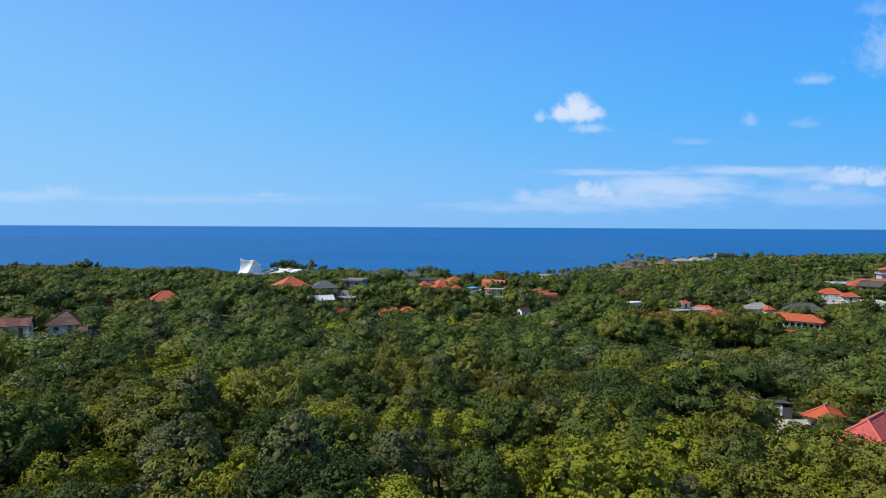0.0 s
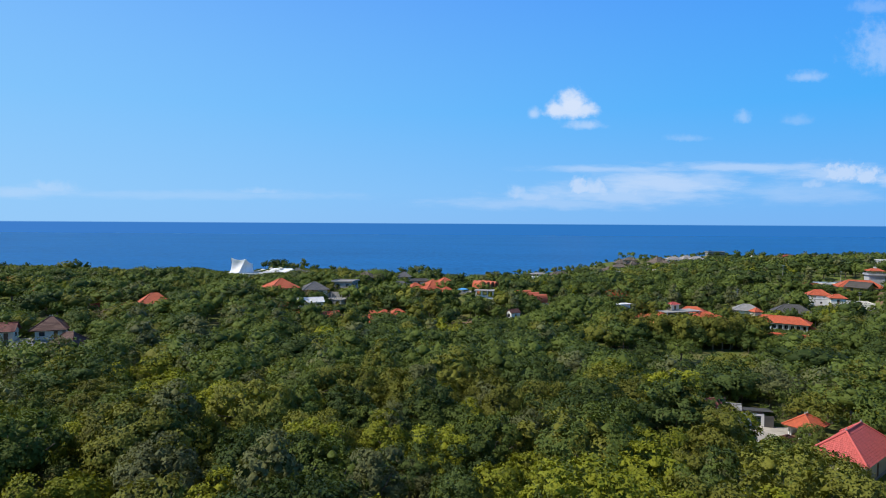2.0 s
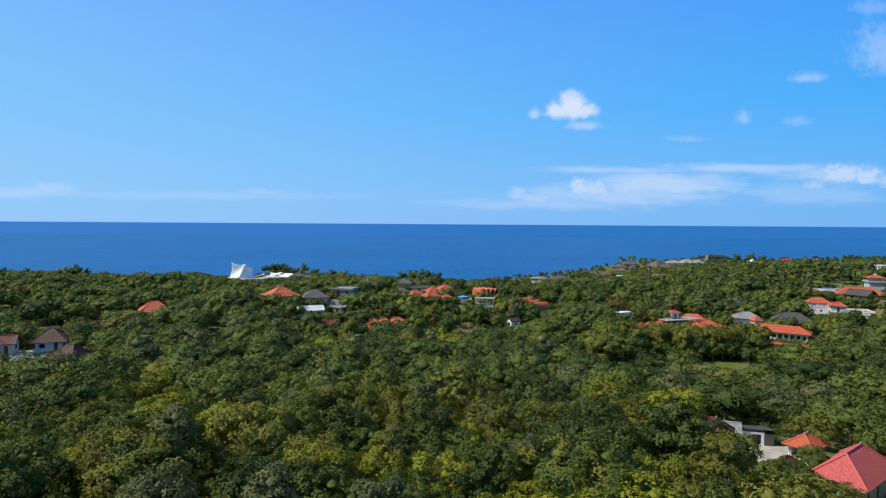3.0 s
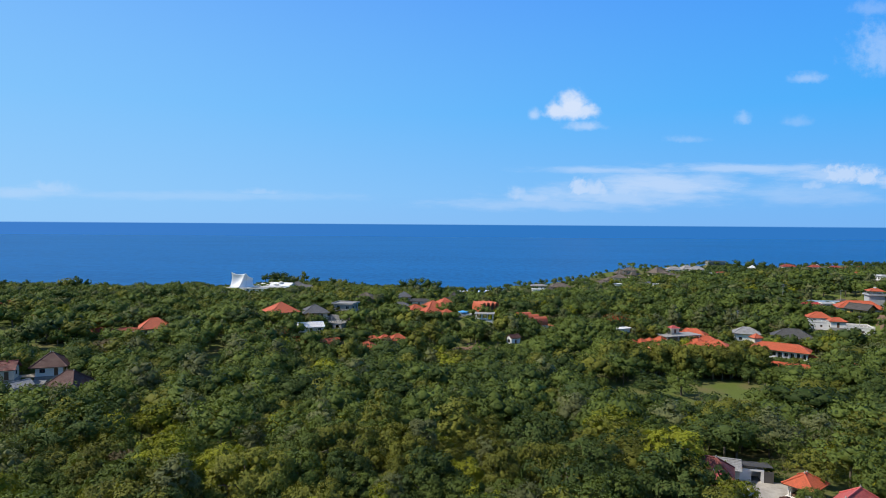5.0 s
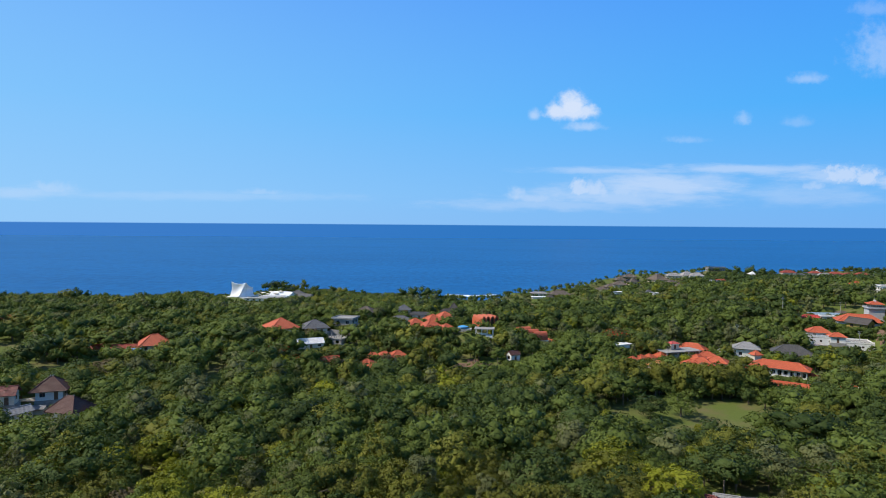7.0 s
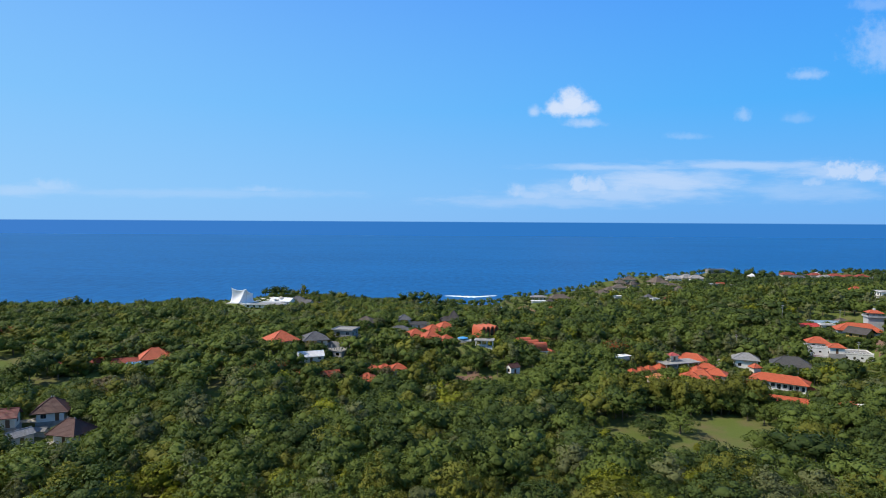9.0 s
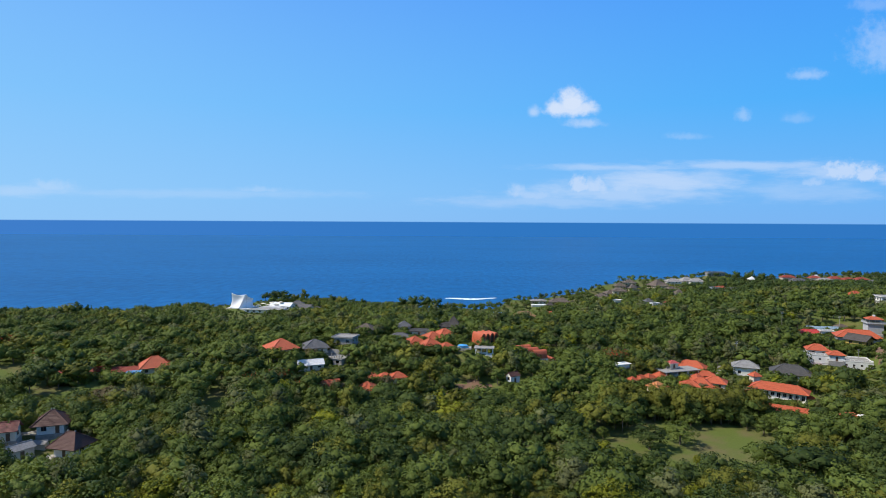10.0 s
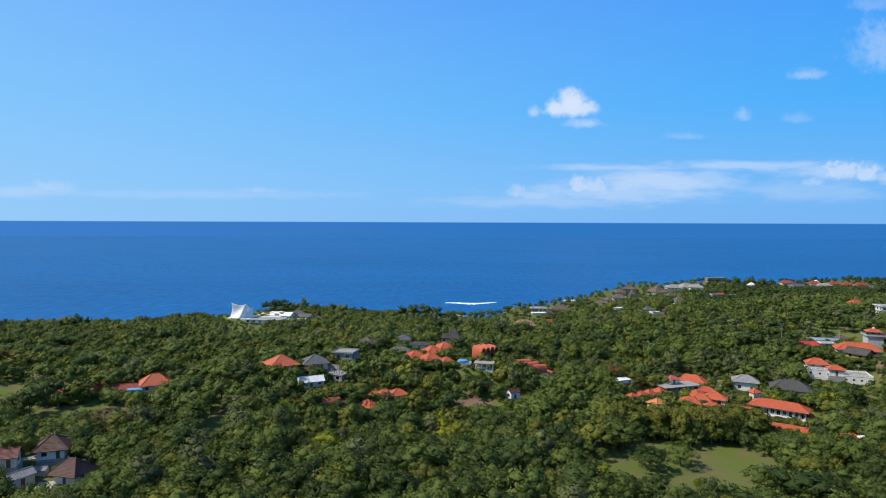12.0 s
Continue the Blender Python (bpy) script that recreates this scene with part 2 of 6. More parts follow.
STRAW = straw("straw", (0.30, 0.19, 0.10), (0.20, 0.13, 0.08))
PLASTER_WHITE = rendered("plaster_white", (0.78, 0.76, 0.72), (0.52, 0.49, 0.44), weather=0.4)
PLASTER_CREAM = rendered("plaster_cream", (0.66, 0.58, 0.46), (0.42, 0.36, 0.29))
PLASTER_GREY = rendered("plaster_grey", (0.48, 0.48, 0.49), (0.30, 0.29, 0.28))
YELLOW_PAINT = rendered("yellow_paint", (0.50, 0.35, 0.09), (0.28, 0.21, 0.10))
BLUE_PAINT = rendered("blue_paint", (0.10, 0.30, 0.62), (0.12, 0.22, 0.36))
CONCRETE = rendered("concrete", (0.34, 0.325, 0.305), (0.18, 0.17, 0.155), weather=0.8)
PAVING = rendered("paving", (0.46, 0.43, 0.38), (0.24, 0.22, 0.19), scale=0.5, weather=0.8)
EARTH = rendered("earth", (0.20, 0.115, 0.075), (0.13, 0.10, 0.06), scale=0.3)
TIMBER = rendered("timber", (0.15, 0.085, 0.05), (0.08, 0.05, 0.035), scale=2.0)
BARK = rendered("bark", (0.16, 0.13, 0.10), (0.08, 0.065, 0.05), scale=1.6, relief=0.8)
PALE_BARK = rendered("pale_bark", (0.40, 0.37, 0.32), (0.22, 0.20, 0.17), scale=1.6, relief=0.6)
CANVAS = rendered("canvas", (0.72, 0.66, 0.52), (0.6, 0.55, 0.44), weather=0.3)
BLUE_CLOTH = rendered("blue_cloth", (0.07, 0.32, 0.62), (0.06, 0.25, 0.5), weather=0.3)
SAIL = rendered("sail_fabric", (0.84, 0.84, 0.84), (0.74, 0.74, 0.75), scale=0.15, rough=0.6, weather=0.3)
TARP = rendered("tarpaulin", (0.62, 0.70, 0.76), (0.45, 0.55, 0.62), rough=0.5)
STEEL = metal_rough("galvanised_steel", (0.5, 0.5, 0.5), 0.45, 0.8)
GLASS, _t, _b = fresh("window_glass", 0.08, 0.0, 0.8)
_b.inputs["Base Color"].default_value = (0.02, 0.028, 0.035, 1)
POOL_WATER, _t, _b = fresh("pool_water", 0.06)
_b.inputs["Base Color"].default_value = (0.08, 0.45, 0.60, 1)

LEAVES = [
    leaf("leaf_olive", (0.066, 0.070, 0.012), (0.212, 0.220, 0.038)),
    leaf("leaf_green", (0.044, 0.066, 0.013), (0.146, 0.190, 0.041)),
    leaf("leaf_deep", (0.026, 0.045, 0.012), (0.090, 0.126, 0.032)),
    leaf("leaf_grey", (0.062, 0.070, 0.028), (0.178, 0.194, 0.076), 0.12),
    leaf("leaf_lime", (0.102, 0.116, 0.010), (0.278, 0.296, 0.028)),
    leaf("leaf_dry", (0.078, 0.062, 0.034), (0.210, 0.172, 0.092)),
    leaf("blossom_red", (0.22, 0.030, 0.016), (0.48, 0.070, 0.034)),
]


def grass_material():
    m, t, b = fresh("grass", 0.9, 0.0, 0.15)
    place = node(t, "ShaderNodeNewGeometry").outputs["Position"]
    big = node(t, "ShaderNodeTexNoise", {"Vector": place, "Scale": 0.09, "Detail": 5.0, "Roughness": 0.6}).outputs[0]
    fine = node(t, "ShaderNodeTexNoise", {"Vector": place, "Scale": 2.2, "Detail": 6.0, "Roughness": 0.7}).outputs[0]
    green = blend(t, fine, (0.060, 0.085, 0.018, 1), (0.145, 0.180, 0.040, 1))
    dry = blend(t, fine, (0.10, 0.085, 0.035, 1), (0.19, 0.165, 0.075, 1))
    f = node(t, "ShaderNodeMapRange", {"Value": big, "From Min": 0.45, "From Max": 0.68}).outputs[0]
    t.links.new(blend(t, f, green, dry), b.inputs["Base Color"])
    bump(t, b, fine, 0.7, 0.15)
    return m


def sea_material():
    """Deep blue water: wind ripples, swell and broad drifts."""
    m, t, b = fresh("sea_water", 0.4, 0.0, 0.06)
    place = node(t, "ShaderNodeNewGeometry").outputs["Position"]
    near = node(t, "ShaderNodeVectorMath", {0: place, 1: (0.085, 0.028, 1.0)}, operation="MULTIPLY").outputs[0]
    ripple = node(t, "ShaderNodeTexNoise", {"Vector": near, "Scale": 1.0, "Detail": 5.0, "Roughness": 0.6}).outputs[0]
    long = node(t, "ShaderNodeVectorMath", {0: place, 1: (0.008, 0.011, 1.0)}, operation="MULTIPLY").outputs[0]
    swell = node(t, "ShaderNodeTexNoise", {"Vector": long, "Scale": 1.0, "Detail": 5.0, "Roughness": 0.6}).outputs[0]
    wide = node(t, "ShaderNodeVectorMath", {0: place, 1: (0.0011, 0.0030, 1.0)}, operation="MULTIPLY").outputs[0]
    drift = node(t, "ShaderNodeTexNoise", {"Vector": wide, "Scale": 1.0, "Detail": 3.0, "Roughness": 0.5}).outputs[0]
    tone = calc(t, "MULTIPLY_ADD", ripple, 2.2, calc(t, "MULTIPLY_ADD", swell, 0.7, calc(t, "MULTIPLY_ADD", drift, 0.9, -1.4)))
    tone = node(t, "ShaderNodeClamp", {0: tone}).outputs[0]
    t.links.new(blend(t, tone, (0.001, 0.060, 0.196, 1), (0.006, 0.122, 0.352, 1)), b.inputs["Base Color"])
    bump(t, b, ripple, 0.6, 1.5)
    return m


GRASS, SEA = grass_material(), sea_material()
FOAM = rendered("foam", (0.80, 0.84, 0.86), (0.45, 0.62, 0.70), scale=0.06, weather=0.7)

# ---------------------------------------------------------------- building kit
SITES = []       # x, y, floor height, radius of every building and yard
NO_TREES = []    # x, y, half width, half depth, turn


def part(name, bm, material, parent, label="", smooth=False):
    me = bpy.data.meshes.new(name)
    bmesh.ops.recalc_face_normals(bm, faces=bm.faces)
    bm.to_mesh(me)
    bm.free()
    me.materials.append(material)
    if smooth:
        me.polygons.foreach_set("use_smooth", [True] * len(me.polygons))
    return hang(name, me, parent, label)


def hang(name, me, parent, label="", m=None):
    ob = new(name, me)
    ob.parent = parent
    if m is not None:
        ob.matrix_basis = m
    return tagged(ob, label)


def base(name, label, category, x, y, z, turn=0, group="", kind=""):
    ob = new(name)
    ob.matrix_basis = pose(x, y, z, 0, 0, turn)
    return tagged(ob, label, category, group, kind)


def box(bm, x0, x1, y0, y1, z0, z1):
    v = [bm.verts.new(p) for p in ((x0, y0, z0), (x1, y0, z0), (x1, y1, z0), (x0, y1, z0), (x0, y0, z1), (x1, y0, z1), (x1, y1, z1), (x0, y1, z1))]
    for f in ((0, 3, 2, 1), (4, 5, 6, 7), (0, 1, 5, 4), (1, 2, 6, 5), (2, 3, 7, 6), (3, 0, 4, 7)):
        bm.faces.new([v[i] for i in f])


def boxes(*spans):
    bm = bmesh.new()
    for s in spans:
        box(bm, *s)
    return bm


def tube(bm, p, q, r0, r1=None, n=6):
    """A closed rod from p to q."""
    p, q = Vector(p), Vector(q)
    r1 = r0 if r1 is None else r1
    turn = (q - p).to_track_quat("Z", "Y").to_matrix()
    rings = [[bm.verts.new(c + turn @ Vector((r * math.cos(2 * math.pi * k / n), r * math.sin(2 * math.pi * k / n), 0))) for k in range(n)]
             for c, r in ((p, r0), (q, r1))]
    for k in range(n):
        bm.faces.new((rings[0][k], rings[0][(k + 1) % n], rings[1][(k + 1) % n], rings[1][k]))
    bm.faces.new(rings[0][::-1])
    bm.faces.new(rings[1])


def rod(p, q, r0, r1=None, n=6):
    bm = bmesh.new()
    tube(bm, p, q, r0, r1, n)
    return bm


def sheet(bm, uv, corners, along, up):
    """One face of a roof with UV in metres: along the eave and up the slope."""
    f = bm.faces.new([bm.verts.new(c) for c in corners])
    for loop in f.loops:
        loop[uv].uv = (loop.vert.co.dot(along), loop.vert.co.dot(up))


def hip_roof(w, d, over, rise, ridge):
    """Courses of tiles on four slopes; each course overhangs the one below it a little. The eave lies at z = 0."""
    bm = bmesh.new()
    uv = bm.loops.layers.uv.new("UVMap")
    a, b = w / 2 + over, d / 2 + over
    n = max(4, int(math.hypot(b, rise) / 0.34))
    for k in range(n):
        rings = []
        for j, lift in ((k, 0.045), (k + 1, 0.0)):
            s = j / n
            x, y = a + (ridge / 2 - a) * s, b * (1 - s) + 0.02 * s
            rings.append([Vector((i * x, h * y, rise * s + lift)) for i, h in ((-1, -1), (1, -1), (1, 1), (-1, 1))])
        lo, hi = rings
        for i in range(4):
            j = (i + 1) % 4
            along = (lo[j] - lo[i]).normalized()
            up = ((hi[i] + hi[j]) - (lo[i] + lo[j])).normalized()
            sheet(bm, uv, (lo[i], lo[j], hi[j], hi[i]), along, up)
            drop = Vector((0, 0, 0.045))
            sheet(bm, uv, (lo[i] - drop, lo[j] - drop, lo[j], lo[i]), along, up)
    ends = [Vector((-ridge / 2, 0, rise)), Vector((ridge / 2, 0, rise))]
    corners = [Vector((i * a, h * b, 0.03)) for i, h in ((-1, -1), (1, -1), (1, 1), (-1, 1))]
    lines = [(corners[0], ends[0]), (corners[3], ends[0]), (corners[1], ends[1]), (corners[2], ends[1])]
    if ridge > 0.3:
        lines.append((ends[0], ends[1]))
    return bm, lines, ends


def gable_roof(w, d, over, rise):
    """Two slopes with the ridge along x."""
    bm = bmesh.new()
    uv = bm.loops.layers.uv.new("UVMap")
    a, b = w / 2 + over, d / 2 + over
    n = max(4, int(math.hypot(b, rise) / 0.34))
    for side in (-1, 1):
        up = Vector((0, -side * b, rise)).normalized()
        for k in range(n):
            y0, y1 = side * b * (1 - k / n), side * b * (1 - (k + 1) / n)
            z0, z1 = rise * k / n, rise * (k + 1) / n
            sheet(bm, uv, ((-a, y0, z0 + 0.045), (a, y0, z0 + 0.045), (a, y1, z1), (-a, y1, z1)), Vector((1, 0, 0)), up)
            sheet(bm, uv, ((-a, y0, z0), (a, y0, z0), (a, y0, z0 + 0.045), (-a, y0, z0 + 0.045)), Vector((1, 0, 0)), up)
        # underside and verge
        for x in (-a, a):
            sheet(bm, uv, ((x, side * b, -0.12), (x, 0, rise - 0.12), (x, 0, rise + 0.04), (x, side * b, 0.04)), Vector((0, 1, 0)), up)
        sheet(bm, uv, ((-a, side * b, -0.12), (a, side * b, -0.12), (a, 0, rise - 0.12), (-a, 0, rise - 0.12)), Vector((1, 0, 0)), up)
        sheet(bm, uv, ((-a, side * b, -0.12), (a, side * b, -0.12), (a, side * b, 0.045), (-a, side * b, 0.045)), Vector((1, 0, 0)), up)
    ends = [Vector((-a, 0, rise)), Vector((a, 0, rise))]
    return bm, [(ends[0], ends[1])], ends


def walls(w, d, h, holes, t=0.18):
    """Four walls with real openings. holes: side -> list of (centre along the wall, width, sill, head)."""
    bm = bmesh.new()
    for side in range(4):
        length = (w if side % 2 == 0 else d - 2 * t) / 2
        spans = []
        cut = -length
        for c, wide, sill, head in sorted(holes.get(side, [])):
            spans += [(cut, c - wide / 2, 0, h), (c - wide / 2, c + wide / 2, 0, sill), (c - wide / 2, c + wide / 2, head, h)]
            cut = c + wide / 2
        spans.append((cut, length, 0, h))
        for s0, s1, z0, z1 in spans:
            if s1 - s0 < 0.01 or z1 - z0 < 0.01:
                continue
            if side == 0:
                box(bm, s0, s1, -d / 2, -d / 2 + t, z0, z1)
            elif side == 2:
                box(bm, s0, s1, d / 2 - t, d / 2, z0, z1)
            elif side == 1:
                box(bm, w / 2 - t, w / 2, s0, s1, z0, z1)
            else:
                box(bm, -w / 2, -w / 2 + t, s0, s1, z0, z1)
    return bm


WINDOW_MESHES = {}


def window(parent, w, d, side, c, wide, sill, head, frame_material):
    """A framed pane in the opening of a wall, with a child pane."""
    key = (round(wide, 2), round(head - sill, 2), frame_material.name)
    if key not in WINDOW_MESHES:
        h, e = head - sill, 0.07
        bm = boxes((-wide / 2, wide / 2, -0.06, 0.06, 0, e), (-wide / 2, wide / 2, -0.06, 0.06, h - e, h),
                   (-wide / 2, -wide / 2 + e, -0.06, 0.06, e, h - e), (wide / 2 - e, wide / 2, -0.06, 0.06, e, h - e),
                   (-e / 2, e / 2, -0.05, 0.05, e, h - e))
        fm = bpy.data.meshes.new("window")
        bm.to_mesh(fm)
        bm.free()
        fm.materials.append(frame_material)
        bm = boxes((-wide / 2 + e, wide / 2 - e, -0.012, 0.012, e, h - e))
        pm = bpy.data.meshes.new("pane")
        bm.to_mesh(pm)
        bm.free()
        pm.materials.append(GLASS)
        WINDOW_MESHES[key] = fm, pm
    fm, pm = WINDOW_MESHES[key]
    place = (pose(c, -d / 2 + 0.08, sill), pose(w / 2 - 0.08, c, sill, 0, 0, 90),
             pose(c, d / 2 - 0.08, sill, 0, 0, 180), pose(-w / 2 + 0.08, c, sill, 0, 0, -90))[side]
    frame_ob = hang("window", fm, parent, m=place)
    hang("pane", pm, frame_ob)


def openings(w, d, storeys, height, count):
    holes = {s: [] for s in range(4)}
    if count <= 0:
        return holes
    for side in (0, 1, 3):
        length = w if side == 0 else d
        n = max(1, min(6, int(length / 3.2))) if count == 1 else count
        for k in range(n):
            c = (k + 0.5) * length / n - length / 2
            holes[side].append((c, min(1.3, length / n * 0.5), 0.9, 2.1))
    return holes


def roof_on(thing, z, kind, w, d, over, rise, ridge, tile, finials=False, cap=0.13):
    """Roof, fascia and ridge caps as parts of a house."""
    if kind == "hip":
        if ridge is None:
            ridge = max(0.2, w - d)
        bm, lines, ends = hip_roof(w, d, over, rise, ridge)
    else:
        bm, lines, ends = gable_roof(w, d, over, rise)
    roof = part("roof", bm, tile, thing)
    roof.matrix_basis = pose(0, 0, z)
    a, b = w / 2 + over, d / 2 + over
    if kind == "hip":
        fascia = part("fascia", boxes((-a + 0.05, a - 0.05, -b + 0.05, b - 0.05, -0.16, -0.004)), TIMBER if tile is not PINK_TILE else PLASTER_WHITE, thing)
        fascia.matrix_basis = pose(0, 0, z)
    for p, q in lines:
        c = part("ridge_cap", rod(p + Vector((0, 0, 0.05)), q + Vector((0, 0, 0.07)), cap, cap, 6), tile, roof)
    if finials:
        for e in ends:
            bm = bmesh.new()
            tube(bm, e, e + Vector((0, 0, 0.2)), 0.18, 0.11, 8)
            tube(bm, e + Vector((0, 0, 0.2)), e + Vector((0, 0, 0.28)), 0.17, 0.17, 8)
            tube(bm, e + Vector((0, 0, 0.28)), e + Vector((0, 0, 0.58)), 0.11, 0.02, 8)
            part("finial", bm, CONCRETE, roof, "grey stone finial")


def house(label, x, y, z, turn, w, d, eave, rise, tile=None, wall=None, roof="hip", ridge=None, over=0.7,
          windows=1, storeys=1, finials=False, close=False, group=""):
    """A house: foundation, walls with windows, a door, and a tiled roof with ridge caps."""
    tile, wall = tile or ORANGE_TILE, wall or PLASTER_CREAM
    thing = base("house", label, "house", x, y, z, turn, group)
    SITES.append((x, y, z, max(w, d) / 2 + 1))
    NO_TREES.append((x, y, w / 2 + over - 0.1, d / 2 + over - 0.1, turn))
    part("foundation", boxes((-w / 2 - 0.25, w / 2 + 0.25, -d / 2 - 0.25, d / 2 + 0.25, -3.0, 0.12)), CONCRETE, thing)
    storey = eave / storeys
    holes = {s: [] for s in range(4)}
    for k in range(storeys):
        top = min(2.2, storey - 0.35)
        for s, row in openings(w, d, storeys, storey, windows).items():
            holes[s] += [(c, wide, k * storey + 0.9, k * storey + top) for c, wide, _, _ in row]
    doors = []
    if windows and holes[0]:
        # the middle opening of the front is a door
        c, wide, sill, head = holes[0][len(holes[0]) // (2 * storeys)]
        holes[0][len(holes[0]) // (2 * storeys)] = (c, 1.0, 0.0, min(2.1, eave - 0.3))
        doors.append(c)
    by_level = []
    for k in range(storeys):
        level = {s: [(c, wide, sill - k * storey, head - k * storey) for c, wide, sill, head in row
                     if k * storey - 0.01 <= sill < (k + 1) * storey] for s, row in holes.items()}
        bm = walls(w, d, storey - (0.0 if k == storeys - 1 else 0.15), level)
        piece = part("wall", bm, wall, thing)
        piece.matrix_basis = pose(0, 0, 0.12 + k * storey)
        for s, row in level.items():
            for c, wide, sill, head in row:
                if sill > 0.2:
                    window(piece, w, d, s, c, wide, sill, head, TIMBER)
        if k:
            slab = part("balcony_slab", boxes((-w / 2 - 0.6, w / 2 + 0.6, -d / 2 - 0.6, d / 2 + 0.6, k * storey - 0.03, k * storey + 0.12)), PLASTER_WHITE, thing)
    for c in doors:
        door = part("door", boxes((c - 0.49, c + 0.49, -d / 2 + 0.05, -d / 2 + 0.11, 0.13, min(2.1, eave - 0.3) + 0.12)), TIMBER, thing)
        part("handle", boxes((c + 0.36, c + 0.42, -d / 2 - 0.01, -d / 2 + 0.049, 1.05, 1.2)), STEEL, door, "steel handle")
    if roof == "gable":
        for s in (-1, 1):
            bm = bmesh.new()
            x0, x1 = s * w / 2, s * (w / 2 - 0.18)
            lift = rise * over / (d / 2 + over)
            tri = [[bm.verts.new(p) for p in ((q, -d / 2, 0), (q, d / 2, 0), (q, d / 2, lift - 0.14), (q, 0, rise - 0.14), (q, -d / 2, lift - 0.14))] for q in (x0, x1)]
            bm.faces.new(tri[0])
            bm.faces.new(tri[1][::-1])
            for k in range(5):
                bm.faces.new((tri[0][k], tri[0][(k + 1) % 5], tri[1][(k + 1) % 5], tri[1][k]))
            gable = part("gable", bm, wall, thing)
            gable.matrix_basis = pose(0, 0, eave + 0.124)
    roof_on(thing, eave + 0.28, roof, w, d, over, rise, ridge, tile, finials, 0.16 if close else 0.13)
    return thing


def posts_at(thing, spots, z0, z1, r, material, name="post"):
    for px, py in spots:
        part(name, boxes((px - r, px + r, py - r, py + r, z0, z1)), material, thing)


def pavilion(label, x, y, z, turn, w, d, eave, rise):
    thing = base("pavilion", label, "pavilion", x, y, z, turn)
    SITES.append((x, y, z, 4))
    NO_TREES.append((x, y, w / 2 + 1, d / 2 + 1, turn))
    part("plinth", boxes((-w / 2 - 0.3, w / 2 + 0.3, -d / 2 - 0.3, d / 2 + 0.3, -2, 0.55)), PLASTER_WHITE, thing)
    part("step", boxes((-0.7, 0.7, -d / 2 - 0.8, -d / 2 - 0.304, -2, 0.28)), CONCRETE, thing)
    spots = [(i * w / 2 * 0.94, j * d / 2 * 0.94) for i in (-1, 0, 1) for j in (-1, 1)]
    posts_at(thing, spots, 0.55, eave, 0.1, PLASTER_WHITE)
    for s in (-1, 1):
        part("beam", boxes((-w / 2, w / 2, s * d / 2 * 0.94 - 0.07, s * d / 2 * 0.94 + 0.07, eave, eave + 0.11)), TIMBER, thing)
    part("back_wall", boxes((-w / 2 * 0.9, w / 2 * 0.9, d / 2 * 0.94 - 0.3, d / 2 * 0.94 - 0.12, 0.55, eave - 0.2)), PLASTER_WHITE, thing)
    part("bench", boxes((-w / 2 * 0.8, w / 2 * 0.4, d / 2 * 0.3, d / 2 * 0.75, 0.55, 1.0)), TIMBER, thing)
    roof_on(thing, eave + 0.28, "hip", w, d, 0.75, rise, 0.9, ORANGE_TILE, True)


def shed(label, x, y, z, turn, w, d, h):
    thing = base("shed", label, "shed", x, y, z, turn)
    SITES.append((x, y, z, 3.5))
    NO_TREES.append((x, y - 2, w / 2 + 0.6, d / 2 + 3, turn))
    part("wall", walls(w, d, h, {0: [(1.4, 1.6, 0.0, 2.0)]}), PLASTER_WHITE, thing)
    part("floor_slab", boxes((-w / 2, w / 2, -d / 2, d / 2, -2, -0.004)), CONCRETE, thing)
    part("side_screen", boxes((w / 2 + 0.02, w / 2 + 1.6, -d / 2, -d / 2 + 0.1, -0.3, h - 0.3)), DARK_SHEET, thing, "dark timber screen")
    bm = bmesh.new()
    uv = bm.loops.layers.uv.new("UVMap")
    low, high = h + 0.45, h + 0.05
    for lift in (0.0, 0.07):
        sheet(bm, uv, ((-w / 2 - 0.4, -d / 2 - 0.15, low + lift), (w / 2 + 1.5, -d / 2 - 0.15, low + lift), (w / 2 + 1.5, d / 2 + 0.3, high + lift),
                       (-w / 2 - 0.4, d / 2 + 0.3, high + lift)), Vector((1, 0, 0)), Vector((0, 1, 0)))
    sheet(bm, uv, ((-w / 2 - 0.4, -d / 2 - 0.15, low), (w / 2 + 1.5, -d / 2 - 0.15, low), (w / 2 + 1.5, -d / 2 - 0.15, low + 0.07), (-w / 2 - 0.4, -d / 2 - 0.15, low + 0.07)),
          Vector((1, 0, 0)), Vector((0, 0, 1)))
    part("roof", bm, DARK_SHEET, thing)


def tarp(label, x, y, z, turn, w, d):
    thing = base("tarpaulin", label, "tarpaulin", x, y, z, turn)
    NO_TREES.append((x, y, w / 2 + 0.8, d / 2 + 0.8, turn))
    bm = bmesh.new()
    n = 8
    grid = [[bm.verts.new((w * (i / n - 0.5), d * (j / n - 0.5), 2.6 + 0.7 * (1 - abs(2 * j / n - 1)) - 0.25 * math.sin(math.pi * i / n) + 0.08 * noise.noise(Vector((i, j, 3)))))
             for j in range(n + 1)] for i in range(n + 1)]
    for i in range(n):
        for j in range(n):
            bm.faces.new((grid[i][j], grid[i + 1][j], grid[i + 1][j + 1], grid[i][j + 1]))
    part("sheet", bm, TARP, thing)
    posts_at(thing, [(i * w * 0.48, j * d * 0.48) for i in (-1, 1) for j in (-1, 1)], -3, 2.55, 0.05, TIMBER)


